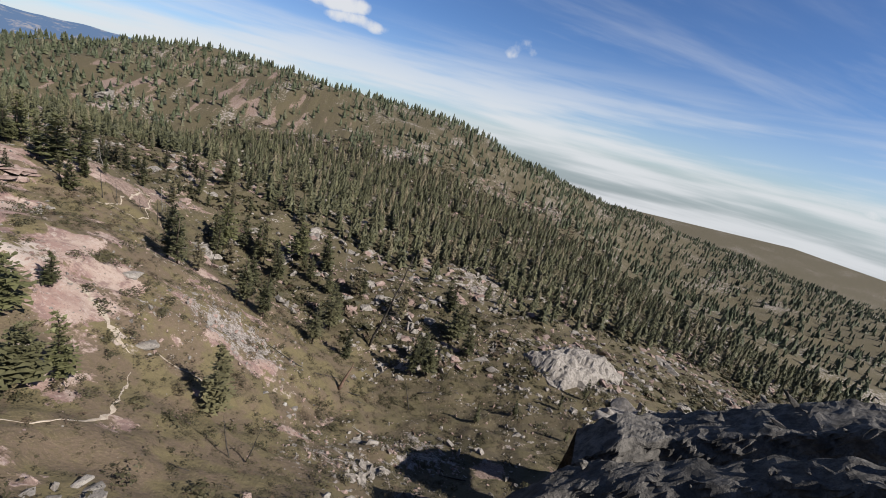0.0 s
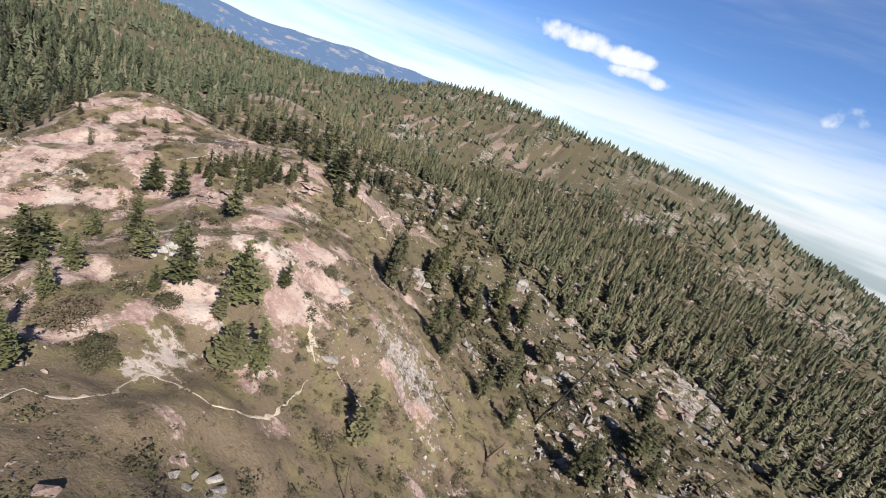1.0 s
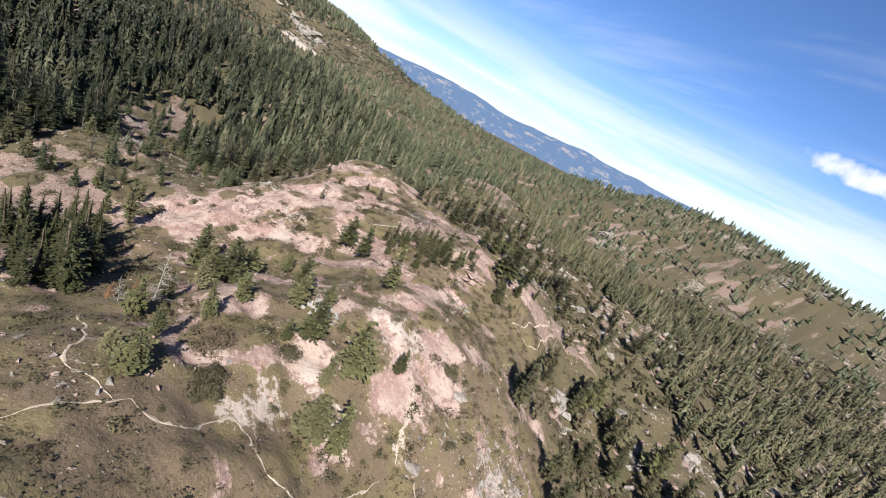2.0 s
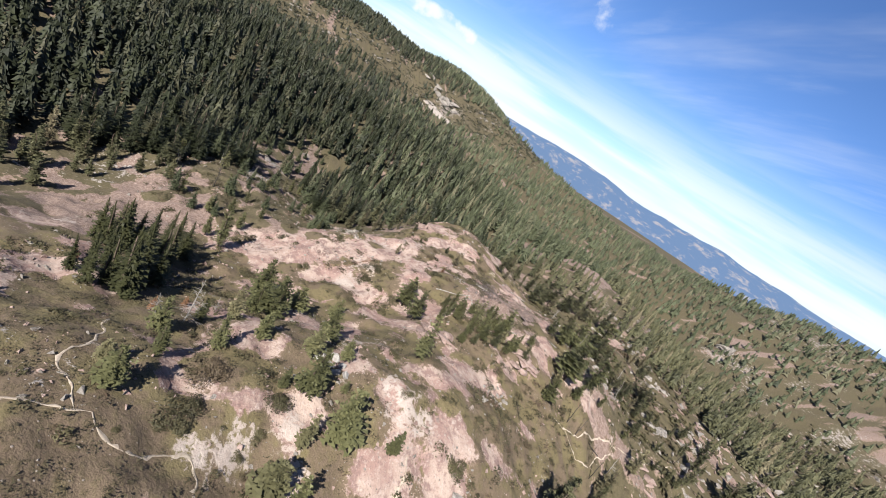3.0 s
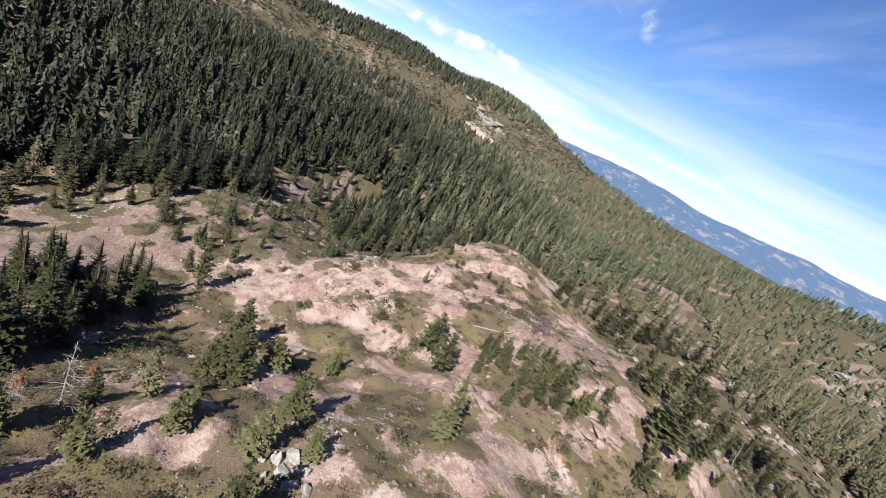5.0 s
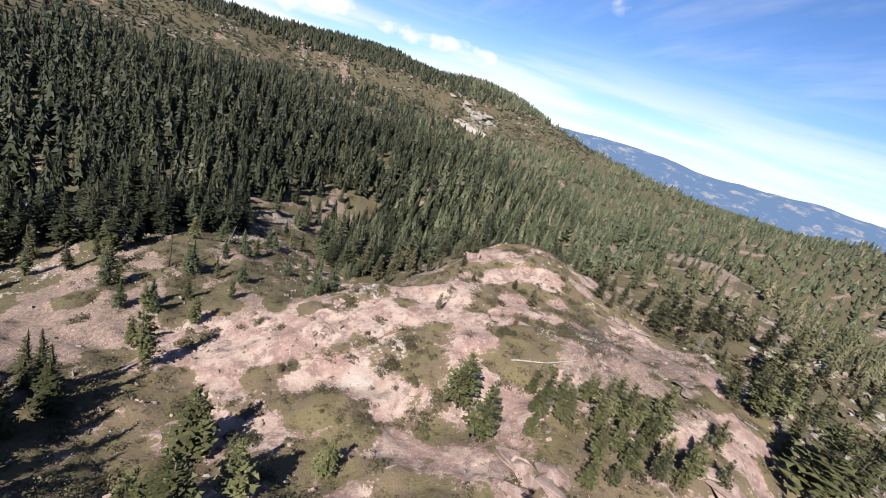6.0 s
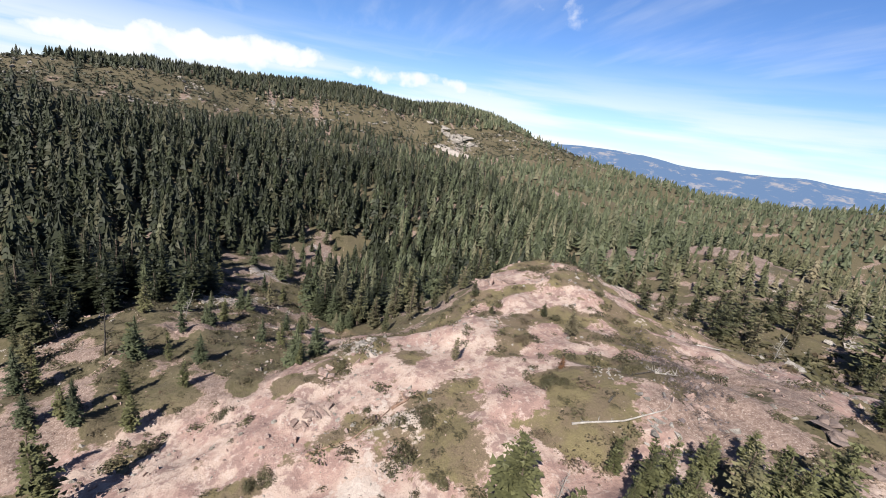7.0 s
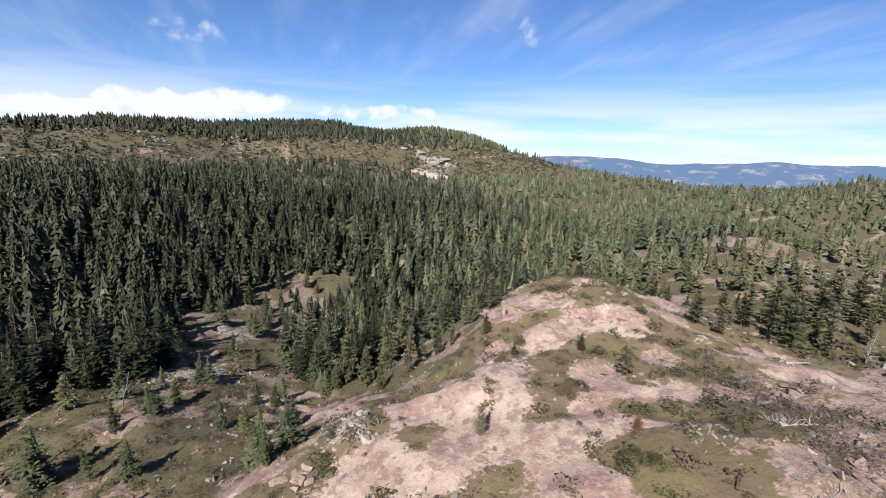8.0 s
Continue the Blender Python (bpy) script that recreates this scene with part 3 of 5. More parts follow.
def tri_mesh(name, verts, tris, mat, tint=None, flat=True):
    me = bpy.data.meshes.new(name)
    me.vertices.add(len(verts))
    me.vertices.foreach_set("co", np.asarray(verts, float).ravel())
    me.loops.add(3 * len(tris))
    me.loops.foreach_set("vertex_index", np.asarray(tris).ravel())
    me.polygons.add(len(tris))
    me.polygons.foreach_set("loop_start", np.arange(0, 3 * len(tris), 3))
    me.polygons.foreach_set("use_smooth", np.full(len(tris), not flat))
    if tint is not None:
        me.attributes.new("tint", "FLOAT", "POINT").data.foreach_set("value", np.asarray(tint, float))
    me.update()
    me.validate()
    me.materials.append(mat)
    return me


def under(name, me, parent, label=""):
    ob = new(name, me)
    ob.parent = parent
    return tagged(ob, label)


def joined(pieces):
    """Several (verts, tris) as one."""
    verts, tris, base = [], [], 0
    for v, t in pieces:
        verts.append(v)
        tris.append(np.asarray(t) + base)
        base += len(v)
    return np.concatenate(verts), np.concatenate(tris)


def tube(points, radii, sides=6):
    """A closed round bar through points."""
    points = np.asarray(points, float)
    rings = []
    for i, (p, r) in enumerate(zip(points, radii)):
        way = points[min(i + 1, len(points) - 1)] - points[max(i - 1, 0)]
        way = way / (np.linalg.norm(way) + 1e-9)
        side = np.cross(way, (0, 0, 1) if abs(way[2]) < 0.9 else (1, 0, 0))
        side /= np.linalg.norm(side)
        other = np.cross(way, side)
        a = np.linspace(0, 2 * np.pi, sides, endpoint=False)[:, None]
        rings.append(p + r * (np.cos(a) * side + np.sin(a) * other))
    verts = np.concatenate(rings + [points[:1], points[-1:]])
    tris, last = [], sides * len(points)
    for k in range(len(points) - 1):
        for i in range(sides):
            a, b = k * sides + i, k * sides + (i + 1) % sides
            tris += [(a, b, b + sides), (a, b + sides, a + sides)]
    for i in range(sides):
        tris += [(last, (i + 1) % sides, i), (last + 1, last - sides + i, last - sides + (i + 1) % sides)]
    return verts, np.array(tris)


def spray(root, way, length, width, r, hang=0.25, parts=3):
    """One bough: a ragged fan of needles either side of its spine, with some that hang below."""
    side = np.cross(way, (0, 0, 1.0))
    side /= np.linalg.norm(side) + 1e-9
    verts, tris = [], []
    spine = [root + way * length * s + np.array((0, 0, -hang * length * s * s)) for s in np.linspace(0.12, 1.0, parts + 1)]
    for k in range(parts):
        a, b = spine[k], spine[k + 1]
        w = width * (1.15 - 0.8 * k / parts) * (0.6 + 0.8 * r.rand())
        for sign in (-1, 1):
            tip = a + (b - a) * (0.5 + 0.8 * r.rand()) + sign * side * w + np.array((0, 0, (r.rand() - 0.6) * w * 0.6))
            n = len(verts)
            verts += [a, b, tip]
            tris.append((n, n + 1, n + 2))
        if r.rand() < 0.8:
            drop = (a + b) / 2 + side * w * (r.rand() - 0.5) + np.array((0, 0, (0.35 - r.rand()) * w * 1.1))
            n = len(verts)
            verts += [a, b, drop]
            tris.append((n, n + 1, n + 2))
    return np.array(verts), np.array(tris)


def conifer_crown(seed, levels, each, wide, low=0.1, parts=3, full=0.85, lift=0.15):
    """A conifer's crown, 1 high: whorls of boughs that shorten to the tip."""
    r = np.random.RandomState(seed)
    out = []
    bulge = r.rand() * 6.28
    for k in range(levels):
        s = (k + 0.5 * r.rand()) / levels
        z = low + (0.985 - low) * s
        reach = wide * (1 - s) ** full * (0.55 + 0.45 * min(1.0, 0.35 + 3.0 * s)) + 0.012
        for j in range(max(3, round(each * (1 - 0.45 * s)))):
            a = r.rand() * 6.283
            size = reach * (0.6 + 0.55 * r.rand()) * (1 + 0.18 * math.cos(a - bulge))
            way = np.array((math.cos(a), math.sin(a), lift + 0.5 * s * s))
            way /= np.linalg.norm(way)
            out.append(spray(np.array((0, 0, z)), way, size, size * 0.3, r, 0.22 * (1 - s), parts))
    return joined(out)


def layered_crown(seed, layers, points, wide, low=0.08):
    """A distant conifer's crown, 1 high: ragged skirts of boughs, one over another."""
    r = np.random.RandomState(seed)
    verts, tris = [], []
    for k in range(layers):
        s = (k + 0.15 * r.rand()) / layers
        z = low + (0.96 - low) * s
        deep = (0.98 - low) / layers
        reach = wide * ((1 - s) ** 0.85 + 0.06) * (0.85 + 0.3 * r.rand())
        n, shift = len(verts), r.rand() * 6.283
        verts.append((0.02 * r.randn() * wide, 0.02 * r.randn() * wide, min(1.0, z + deep * 1.75)))
        for j in range(points):
            a = shift + 6.283 * j / points
            d = reach * ((1.0 if j % 2 == 0 else 0.5) + 0.3 * (r.rand() - 0.5))
            verts.append((d * math.cos(a), d * math.sin(a), z - 0.25 * deep * r.rand() + (0.35 * deep if j % 2 else 0)))
        tris += [(n, n + 1 + j, n + 1 + (j + 1) % points) for j in range(points)]
    return np.array(verts), np.array(tris)


def plume_crown(seed, boughs, wide, low=0.08, full=0.8, fine=1.0):
    """A distant conifer's crown, 1 high: single drooping boughs at random round the stem."""
    r = np.random.RandomState(seed)
    verts, tris = [], []
    bulge = r.rand() * 6.28
    for k in range(boughs):
        s = ((k + r.rand()) / boughs) ** 1.1
        z = low + (0.97 - low) * s
        a = r.rand() * 6.283
        reach = wide * ((1 - s) ** full * (0.55 + 0.45 * min(1, 4 * s)) + 0.05) * (0.4 + 0.75 * r.rand()) * (1 + 0.25 * math.cos(a - bulge))
        half = wide * (0.14 + 0.1 * r.rand()) * fine * (1.15 - 0.6 * s)
        n = len(verts)
        out, side = np.array((math.cos(a), math.sin(a), 0)), np.array((-math.sin(a), math.cos(a), 0))
        root = out * reach * 0.3 + np.array((0, 0, min(1.0, z + (0.03 + 0.05 * r.rand()) * fine)))
        tip = out * reach + np.array((0, 0, z - 0.03 * r.rand()))
        verts += [root + side * half * (r.rand() - 0.2), tip + side * half, tip - side * half * (0.4 + r.rand()) - out * reach * 0.2 * r.rand()]
        tris.append((n, n + 1, n + 2))
    return np.array(verts), np.array(tris)


def forest_crown(seed, wide, low=0.06, boughs=64, layers=8, points=9):
    """A full conifer's crown, 1 high: close skirts of boughs with single ones that stand out."""
    return joined([layered_crown(seed, layers, points, wide * 0.86, low), plume_crown(seed + 31, boughs, wide * 1.12, low, 0.8, 0.9)])


def pine_crown(seed, boughs, wide, low=0.22, tufts=11):
    """A pine's crown, 1 high: open boughs with tufts of needles towards their ends."""
    r = np.random.RandomState(seed)
    out = []
    for k in range(boughs):
        s = r.rand() ** 0.8
        z = low + (0.95 - low) * s
        reach = wide * (1.05 - s) ** 0.6 * (0.45 + 0.65 * r.rand()) * min(1, 0.55 + 1.6 * s)
        a = r.rand() * 6.283
        way = np.array((math.cos(a), math.sin(a), 0.05 + 0.5 * r.rand() * s))
        root = np.array((0, 0, z))
        out.append(tube([root, root + way * reach], [0.007, 0.003], 3))
        for end in (0.5, 0.78, 1.0):
            c = root + way * reach * end
            size = 0.034 * (0.7 + 0.6 * r.rand()) * (1.15 - 0.35 * s)
            for t in range(tufts):
                d = r.randn(3)
                d /= np.linalg.norm(d)
                d[2] = d[2] * 0.6 + 0.12
                e = np.cross(d, r.randn(3))
                e /= np.linalg.norm(e) + 1e-9
                m = c + d * size * 0.35
                out.append((np.array([m + d * size * 1.5, m + e * size * 0.75, m - e * size * 0.75]), np.array([(0, 1, 2)])))
    return joined(out)


def trunk_shape(seed, thick, bend=0.02, top=0.88):
    r = np.random.RandomState(seed)
    zs = np.linspace(-0.03, top, 7)
    pts = np.stack([bend * np.cumsum(r.randn(7)) * 0.4, bend * np.cumsum(r.randn(7)) * 0.4, zs], 1)
    pts[:2, :2] = 0
    return tube(pts, thick * (1.02 - zs) ** 0.9 + 0.002, 7)


def dome_shape(seed, leaves, wide, tall, size):
    """A shrub: leaves and twigs over a lumpy mound."""
    r = np.random.RandomState(seed)
    lumps = [(r.randn(2) * wide * 0.45, 0.45 + 0.4 * r.rand()) for _ in range(6)]
    d = r.randn(leaves, 3)
    d[:, 2] = np.abs(d[:, 2])
    d /= np.linalg.norm(d, axis=1)[:, None]
    which = r.randint(0, 6, leaves)
    middle = np.array([[*lumps[i][0], 0] for i in which])
    reach = np.array([lumps[i][1] for i in which])[:, None] * (0.72 + 0.4 * r.rand(leaves, 1))
    at = middle + d * reach * np.array((wide, wide, tall))
    e = np.cross(d, r.randn(leaves, 3))
    e /= np.linalg.norm(e, axis=1)[:, None]
    g = np.cross(d, e) * 0.7 + d * 0.7 * (r.rand(leaves, 1) - 0.2)
    s = size * (0.6 + 0.8 * r.rand(leaves, 1))
    verts = np.stack([at + e * s, at - e * s * 0.9, at + g * s * 1.5], 1).reshape(-1, 3)
    return verts, np.arange(3 * leaves).reshape(-1, 3)


def rock_shape(seed, points=13):
    """A broken block about 1 across: the hull of scattered points, with sharp faces."""
    r = np.random.RandomState(seed)
    p = r.randn(points, 3)
    p /= np.linalg.norm(p, axis=1)[:, None]
    p *= (0.38 + 0.24 * r.rand(points, 1)) * (0.75 + 0.5 * r.rand(3))
    bm = bmesh.new()
    for co in p:
        bm.verts.new(co)
    hull = bmesh.ops.convex_hull(bm, input=bm.verts)
    bmesh.ops.delete(bm, geom=[v for v in hull["geom_interior"] if isinstance(v, bmesh.types.BMVert)], context="VERTS")
    bmesh.ops.recalc_face_normals(bm, faces=bm.faces)
    bmesh.ops.bevel(bm, geom=list(bm.edges), offset=0.025, segments=1, affect="EDGES") if points > 12 else None
    me = bpy.data.meshes.new("boulder")
    bm.to_mesh(me)
    bm.free()
    return me


def mesh_arrays(me):
    v = np.empty(3 * len(me.vertices))
    me.vertices.foreach_get("co", v)
    me.calc_loop_triangles()
    t = np.empty(3 * len(me.loop_triangles), int)
    me.loop_triangles.foreach_get("vertices", t)
    return v.reshape(-1, 3), t.reshape(-1, 3)


def strewn(name, shapes, places, mat, label, category, flat=True, group=""):
    """Many small alike things joined into one: places are rows of x, y, size across, size up, turn, and a tint."""
    verts, tris, tint, base = [], [], [], 0
    z = ground_z(places[:, 0], places[:, 1])
    for k, (x, y, wide, tall, turn, tone) in enumerate(places):
        v, t = shapes[k % len(shapes)]
        c, s = math.cos(turn), math.sin(turn)
        moved = np.stack([(v[:, 0] * c - v[:, 1] * s) * wide + x, (v[:, 0] * s + v[:, 1] * c) * wide + y, v[:, 2] * tall + z[k]], 1)
        verts.append(moved)
        tris.append(t + base)
        tint.append(np.full(len(v), tone))
        base += len(v)
    me = tri_mesh(name, np.concatenate(verts), np.concatenate(tris), mat, np.concatenate(tint), flat)
    return tagged(new(name, me), label, category, group, "stuff")


def base_at(x, y, sink=0.0):
    return float(ground_z(np.array([x]), np.array([y]))[0]) - sink


# ---- single trees ----


def tree_thing(name, crown, trunk, leaf, bark, label):
    root = new(name)
    root.empty_display_size = 0.5
    under("trunk", tri_mesh("trunk", *trunk, bark, flat=False), root)
    under("crown", tri_mesh("crown", *crown, leaf, np.zeros(len(crown[0]))), root)
    return tagged(root, label, "tree")


def plant(kinds, places, group, lean=2.0, wide=1.0):
    """Sets trees: each kind is moved to its first place and copied to the others."""
    used = set()
    for k, (x, y, tall) in enumerate(places):
        root = kinds[k % len(kinds)]
        m = pose(x, y, base_at(x, y, 0.1), rng.randn() * lean, rng.randn() * lean, rng.rand() * 360)
        w = wide * (0.88 + 0.24 * rng.rand())
        if root.name not in used and not root.get("group"):
            root.matrix_basis = m @ Matrix.Diagonal((tall * w, tall * w, tall, 1))
            root["group"] = group
            used.add(root.name)
        else:
            other = copy_thing(root, m)
            other.matrix_basis = m @ Matrix.Diagonal((tall * w, tall * w, tall, 1))
            other["group"] = group


def fir_kinds(count, first, label, wide=0.2, leaf=FIR):
    return [tree_thing("fir_tree", joined([conifer_crown(first + k, 26, 9, wide * (0.85 + 0.1 * k), 0.06), layered_crown(first + k, 16, 11, wide * 0.42, 0.09)]), trunk_shape(first + k, 0.02), leaf, BARK, label) for k in range(count)]


def pine_kinds(count, first, label, wide=0.3, leaf=PINE):
    out = []
    for k in range(count):
        slim = wide * (0.62 + 0.1 * k)
        crown = joined([conifer_crown(first + k, 27, 8, slim, 0.1 + 0.03 * (k % 3), 3, 0.75, 0.25), pine_crown(first + k, 14, slim * 0.95, 0.2, 4)])
        out.append(tree_thing("pine_tree", crown, trunk_shape(first + 50 + k, 0.018, 0.03), leaf, BARK, label))
    return out


CLUMP = (
    (-59.9, 15.3, 8.1), (-61.6, 17.1, 6.6), (-61.5, 20.0, 13.1), (-70.2, 20.3, 13.6), (-74.7, 18.0, 10.9), (-78.2, 21.7, 12.1), (-84.4, 22.8, 11.7), (-89.9, 24.6, 10.1),
    (-83.8, 14.8, 10.5), (-81.0, 12.3, 10.0), (-87.3, 18.5, 10.4), (-82.5, 10.6, 10.1), (-92.6, 20.5, 9.2), (-90.8, 12.1, 9.5), (-81.8, 13.9, 12.0), (-85.8, 16.0, 8.9), (-92.5, 22.4, 10.0),
    (-64.4, 17.4, 9.0), (-62.6, 12.5, 6.7), (-68.2, 23.0, 9.7), (-64.0, 14.3, 8.2), (-64.9, 19.8, 10.2), (-81.3, 21.9, 9.5), (-74.8, 18.5, 11.9), (-70.9, 14.9, 10.0),
)
RIDGE_PINES = (
    (-46.5, 34.2, 7.0), (-58.0, 35.9, 6.7), (-49.7, 47.7, 6.9), (-51.6, 39.9, 5.5), (-34.4, 25.1, 6.0), (-38.0, 23.2, 3.6), (-34.3, 47.2, 6.6), (-35.4, 60.8, 5.1),
    (-67.3, 83.1, 4.5), (-68.5, 43.2, 10.1), (-54.5, 40.8, 3.4), (-72.8, 48.0, 6.5), (-41.8, 27.9, 5.1), (-42.1, 43.9, 4.2), (-42.9, 52.8, 2.9), (-41.2, 47.3, 9.1),
    (-35.6, 51.9, 10.2), (-28.3, 44.4, 7.3), (-26.4, 46.8, 8.6), (-13.2, 55.7, 11.2), (-49.7, 53.2, 4.9), (-24.9, 141.4, 13.2), (-35.7, 139.9, 13.2), (-13.8, 145.8, 13.2),
    (-5.5, 144.2, 13.2), (-51.5, 141.6, 9.4), (-77.9, 75.6, 9.5), (-59.5, 107.8, 7.0), (-84.0, 42.3, 10.8), (-68.9, 39.9, 7.6), (-77.7, 48.2, 6.1), (-56.3, 31.4, 4.9),
    (-49.4, 26.7, 7.0), (-56.4, 50.9, 7.3), (-76.3, 57.3, 5.8), (-86.2, 75.6, 9.2), (-55.9, 68.7, 10.8), (-78.5, 86.1, 5.6), (-77.1, 90.6, 6.9), (-77.4, 94.8, 7.1),
    (-75.7, 98.4, 7.8), (-67.9, 97.3, 4.9), (-101.7, 30.9, 11.9), (-76.6, 81.2, 4.8), (-80.4, 122.1, 9.3), (-81.4, 128.6, 11.4), (-109.6, 171.7, 16.5), (-67.1, 117.7, 12.8),
    (-68.5, 128.4, 13.9),
)
WEST_PINES = (
    (-123.7, 55.5, 4.4), (-138.3, 52.0, 5.4), (-118.9, 25.2, 5.8), (-124.4, 30.6, 4.8), (-134.8, 33.9, 5.8), (-123.6, 38.9, 5.0), (-158.3, 9.5, 6.9), (-156.2, 39.2, 5.6),
    (-178.8, 47.2, 7.5), (-194.9, 55.2, 6.9), (-184.8, 50.5, 6.6), (-138.3, 11.8, 7.4), (-136.6, 27.7, 6.4), (-129.9, 16.7, 7.1), (-152.6, 55.5, 5.2), (-155.5, 23.7, 7.1),
    (-227.3, 69.8, 10.7), (-190.0, 32.3, 8.7), (-107.9, 27.1, 6.7), (-116.1, 33.8, 6.2),
)
r_flank = np.random.RandomState(88)
FLANK_PINES = [(x, y, 4.5 + 4.5 * r_flank.rand()) for x, y in zip(-168 + 56 * r_flank.rand(22), 2 + 58 * r_flank.rand(22)) if x + 0.5 * y < -95]
FLANK_PINES += [(x, y, 4.5 + 5 * r_flank.rand()) for x, y in zip(-290 + 130 * r_flank.rand(64), 28 + 60 * r_flank.rand(64))]
NORTH_PINES = (
    (-113.0, 78.0, 4.2), (-127.1, 89.5, 2.6), (-115.3, 99.1, 5.0), (-123.7, 98.4, 3.0), (-139.6, 90.8, 3.8), (-87.1, 76.0, 6.6), (-131.4, 149.3, 12.4), (-135.6, 162.0, 13.3),
    (-134.2, 170.0, 11.9), (-132.5, 179.7, 12.9), (-135.1, 147.5, 10.1), (-124.0, 126.0, 5.8), (-131.1, 135.7, 7.2), (-138.0, 159.3, 11.3), (-135.9, 176.9, 12.4), (-130.2, 183.7, 12.5),
    (-125.6, 186.7, 12.6), (-127.7, 124.7, 6.3), (-77.5, 86.5, 5.7), (-82.2, 93.1, 3.1), (-79.0, 84.0, 4.2), (-78.4, 95.9, 3.7), (-67.5, 96.3, 3.8), (-83.6, 125.9, 7.4),
    (-94.1, 154.8, 9.3), (-67.1, 101.4, 4.3), (-66.9, 91.2, 4.9), (-66.8, 85.9, 3.8),
)
firs = fir_kinds(4, 100, "tall dark green fir in a dense clump beside the ridge")
plant(firs, CLUMP, "clump of firs")
pines = pine_kinds(6, 200, "olive green pine with open boughs on stony ground")
plant(pines, RIDGE_PINES, "pines on the ridge", 2.0, 1.12)
plant(pine_kinds(4, 300, "dark green pine with bare lower trunk among heath"), WEST_PINES, "pines west of the ridge")
plant(fir_kinds(3, 350, "dark olive fir among brown heath on the western flank", 0.31, MIXED), FLANK_PINES, "firs on the western flank")
plant(pine_kinds(5, 400, "grey-green pine on the rocky crest", 0.32, WOODS), NORTH_PINES, "pines north of the ridge")

# ---- woods ----


def lighter(x, y):
    """Where the lighter conifers grow, north of the firs darkened for cloud shade."""
    mingled = 150 * (TABLE[np.floor(x * 7.3).astype(int) & 255, np.floor(y * 5.9).astype(int) & 255] - 0.5)
    return y + 0.28 * (x + 200) + 130 * (fbm(x + 500, y, 70, 3) - 0.5) + mingled > 105


def woods():
    """Trees over all wooded ground: the nearest singly, the others joined."""
    r = np.random.RandomState(21)
    gap = 5.0
    gx, gy = np.meshgrid(np.arange(-420, 300, gap), np.arange(-90, 400, gap))
    x, y = (gx + gap * (r.rand(*gx.shape) - 0.5)).ravel(), (gy + gap * (r.rand(*gx.shape) - 0.5)).ravel()
    thick = tree_cover(x, y)
    far = np.hypot(x + 40, y - 50)
    keep = (r.rand(len(x)) < thick * 0.92) & (far < 345)
    x, y = x[keep], y[keep]
    west = smooth(-120, -175, x + 0.25 * y)
    tall = (8.2 + 6.6 * west + 0.6 * (1 - west) * thicket(x, y)) * (0.5 + 0.75 * r.rand(len(x)))
    order = np.argsort(np.hypot(x + 95, y - 75))
    x, y, tall, west = x[order], y[order], tall[order], west[order]
    near_w = [k for k in range(len(x)) if west[k] > 0.5][:110]
    near_n = [k for k in range(len(x)) if west[k] <= 0.5][:130]
    pale = lighter(x, y)
    plant(fir_kinds(5, 500, "dark green fir at the edge of the valley forest", 0.23, SHADED_FOREST), [(x[k], y[k], tall[k]) for k in near_w if not pale[k]], "firs at the forest edge", 1.0, 1.1)
    plant(fir_kinds(5, 520, "grey-green fir at the edge of the valley forest", 0.23, MIXED), [(x[k], y[k], tall[k]) for k in near_w if pale[k]], "lighter firs at the forest edge", 1.0, 1.1)
    plant(pine_kinds(5, 600, "grey-green young pine in open woodland", 0.27, WOODS), [(x[k], y[k], tall[k]) for k in near_n], "pines of the open woodland")
    rest = np.ones(len(x), bool)
    rest[near_w + near_n] = False
    light = lighter(x, y)
    close = np.min([np.hypot(x - px, y - py) for px, py in ((10, 20), (-15, 43), (-45, 52), (-75, 60))], 0) < 92
    for name, pick, mat, wide, label in (
        ("forest", rest & (west > 0.5) & ~light, SHADED_FOREST, 0.25, "dense dark green fir forest filling the valley"),
        ("mixed_forest", rest & (west > 0.5) & light, MIXED, 0.25, "grey-green conifer forest on the valley floor"),
        ("woodland", rest & (west <= 0.5), WOODS, 0.31, "open grey-green pine woodland on stony slopes"),
    ):
        stem = tube([(0, 0, -0.05), (0, 0, 0.9)], [0.018, 0.004], 3)
        fine = [joined([forest_crown(700 + k, wide * (0.72 + 0.07 * k), 0.06 + 0.05 * (k % 2), 110, 10, 9), stem]) for k in range(7)]
        plain = [joined([forest_crown(740 + k, wide * (0.66 + 0.06 * k), 0.05 + 0.05 * (k % 3), 48, 8, 8), stem]) for k in range(8)]
        for some, shapes in ((pick & close, fine), (pick & ~close, plain)):
            px, py, pt = x[some], y[some], tall[some]
            n = len(px)
            if n == 0:
                continue
            strewn(name, shapes, np.stack([px, py, pt * (0.8 + 0.4 * r.rand(n)), pt, r.rand(n) * 6.28, r.rand(n)], 1), mat, label, "forest")
    gap = 7.6
    gx, gy = np.meshgrid(np.arange(-1000, 1250, gap), np.arange(-420, 1000, gap))
    x, y = (gx + gap * (r.rand(*gx.shape) - 0.5)).ravel(), (gy + gap * (r.rand(*gx.shape) - 0.5)).ravel()
    far = np.hypot(x + 40, y - 50)
    bearing = np.degrees(np.arctan2(-x, y - 20))
    keep = (far >= 345) & (far < np.where(x < -300, 800, np.where(x > 150, 1430, 940))) & (bearing > -95) & (bearing < 126)
    x, y = x[keep], y[keep]
    thick = tree_cover(x, y)
    keep = r.rand(len(x)) < np.where(x < -150, thick * 1.1, 0.1 + 0.5 * thick) * np.where(np.hypot(x + 40, y - 50) > 960, 0.45, 1.0)
    x, y = x[keep], y[keep]
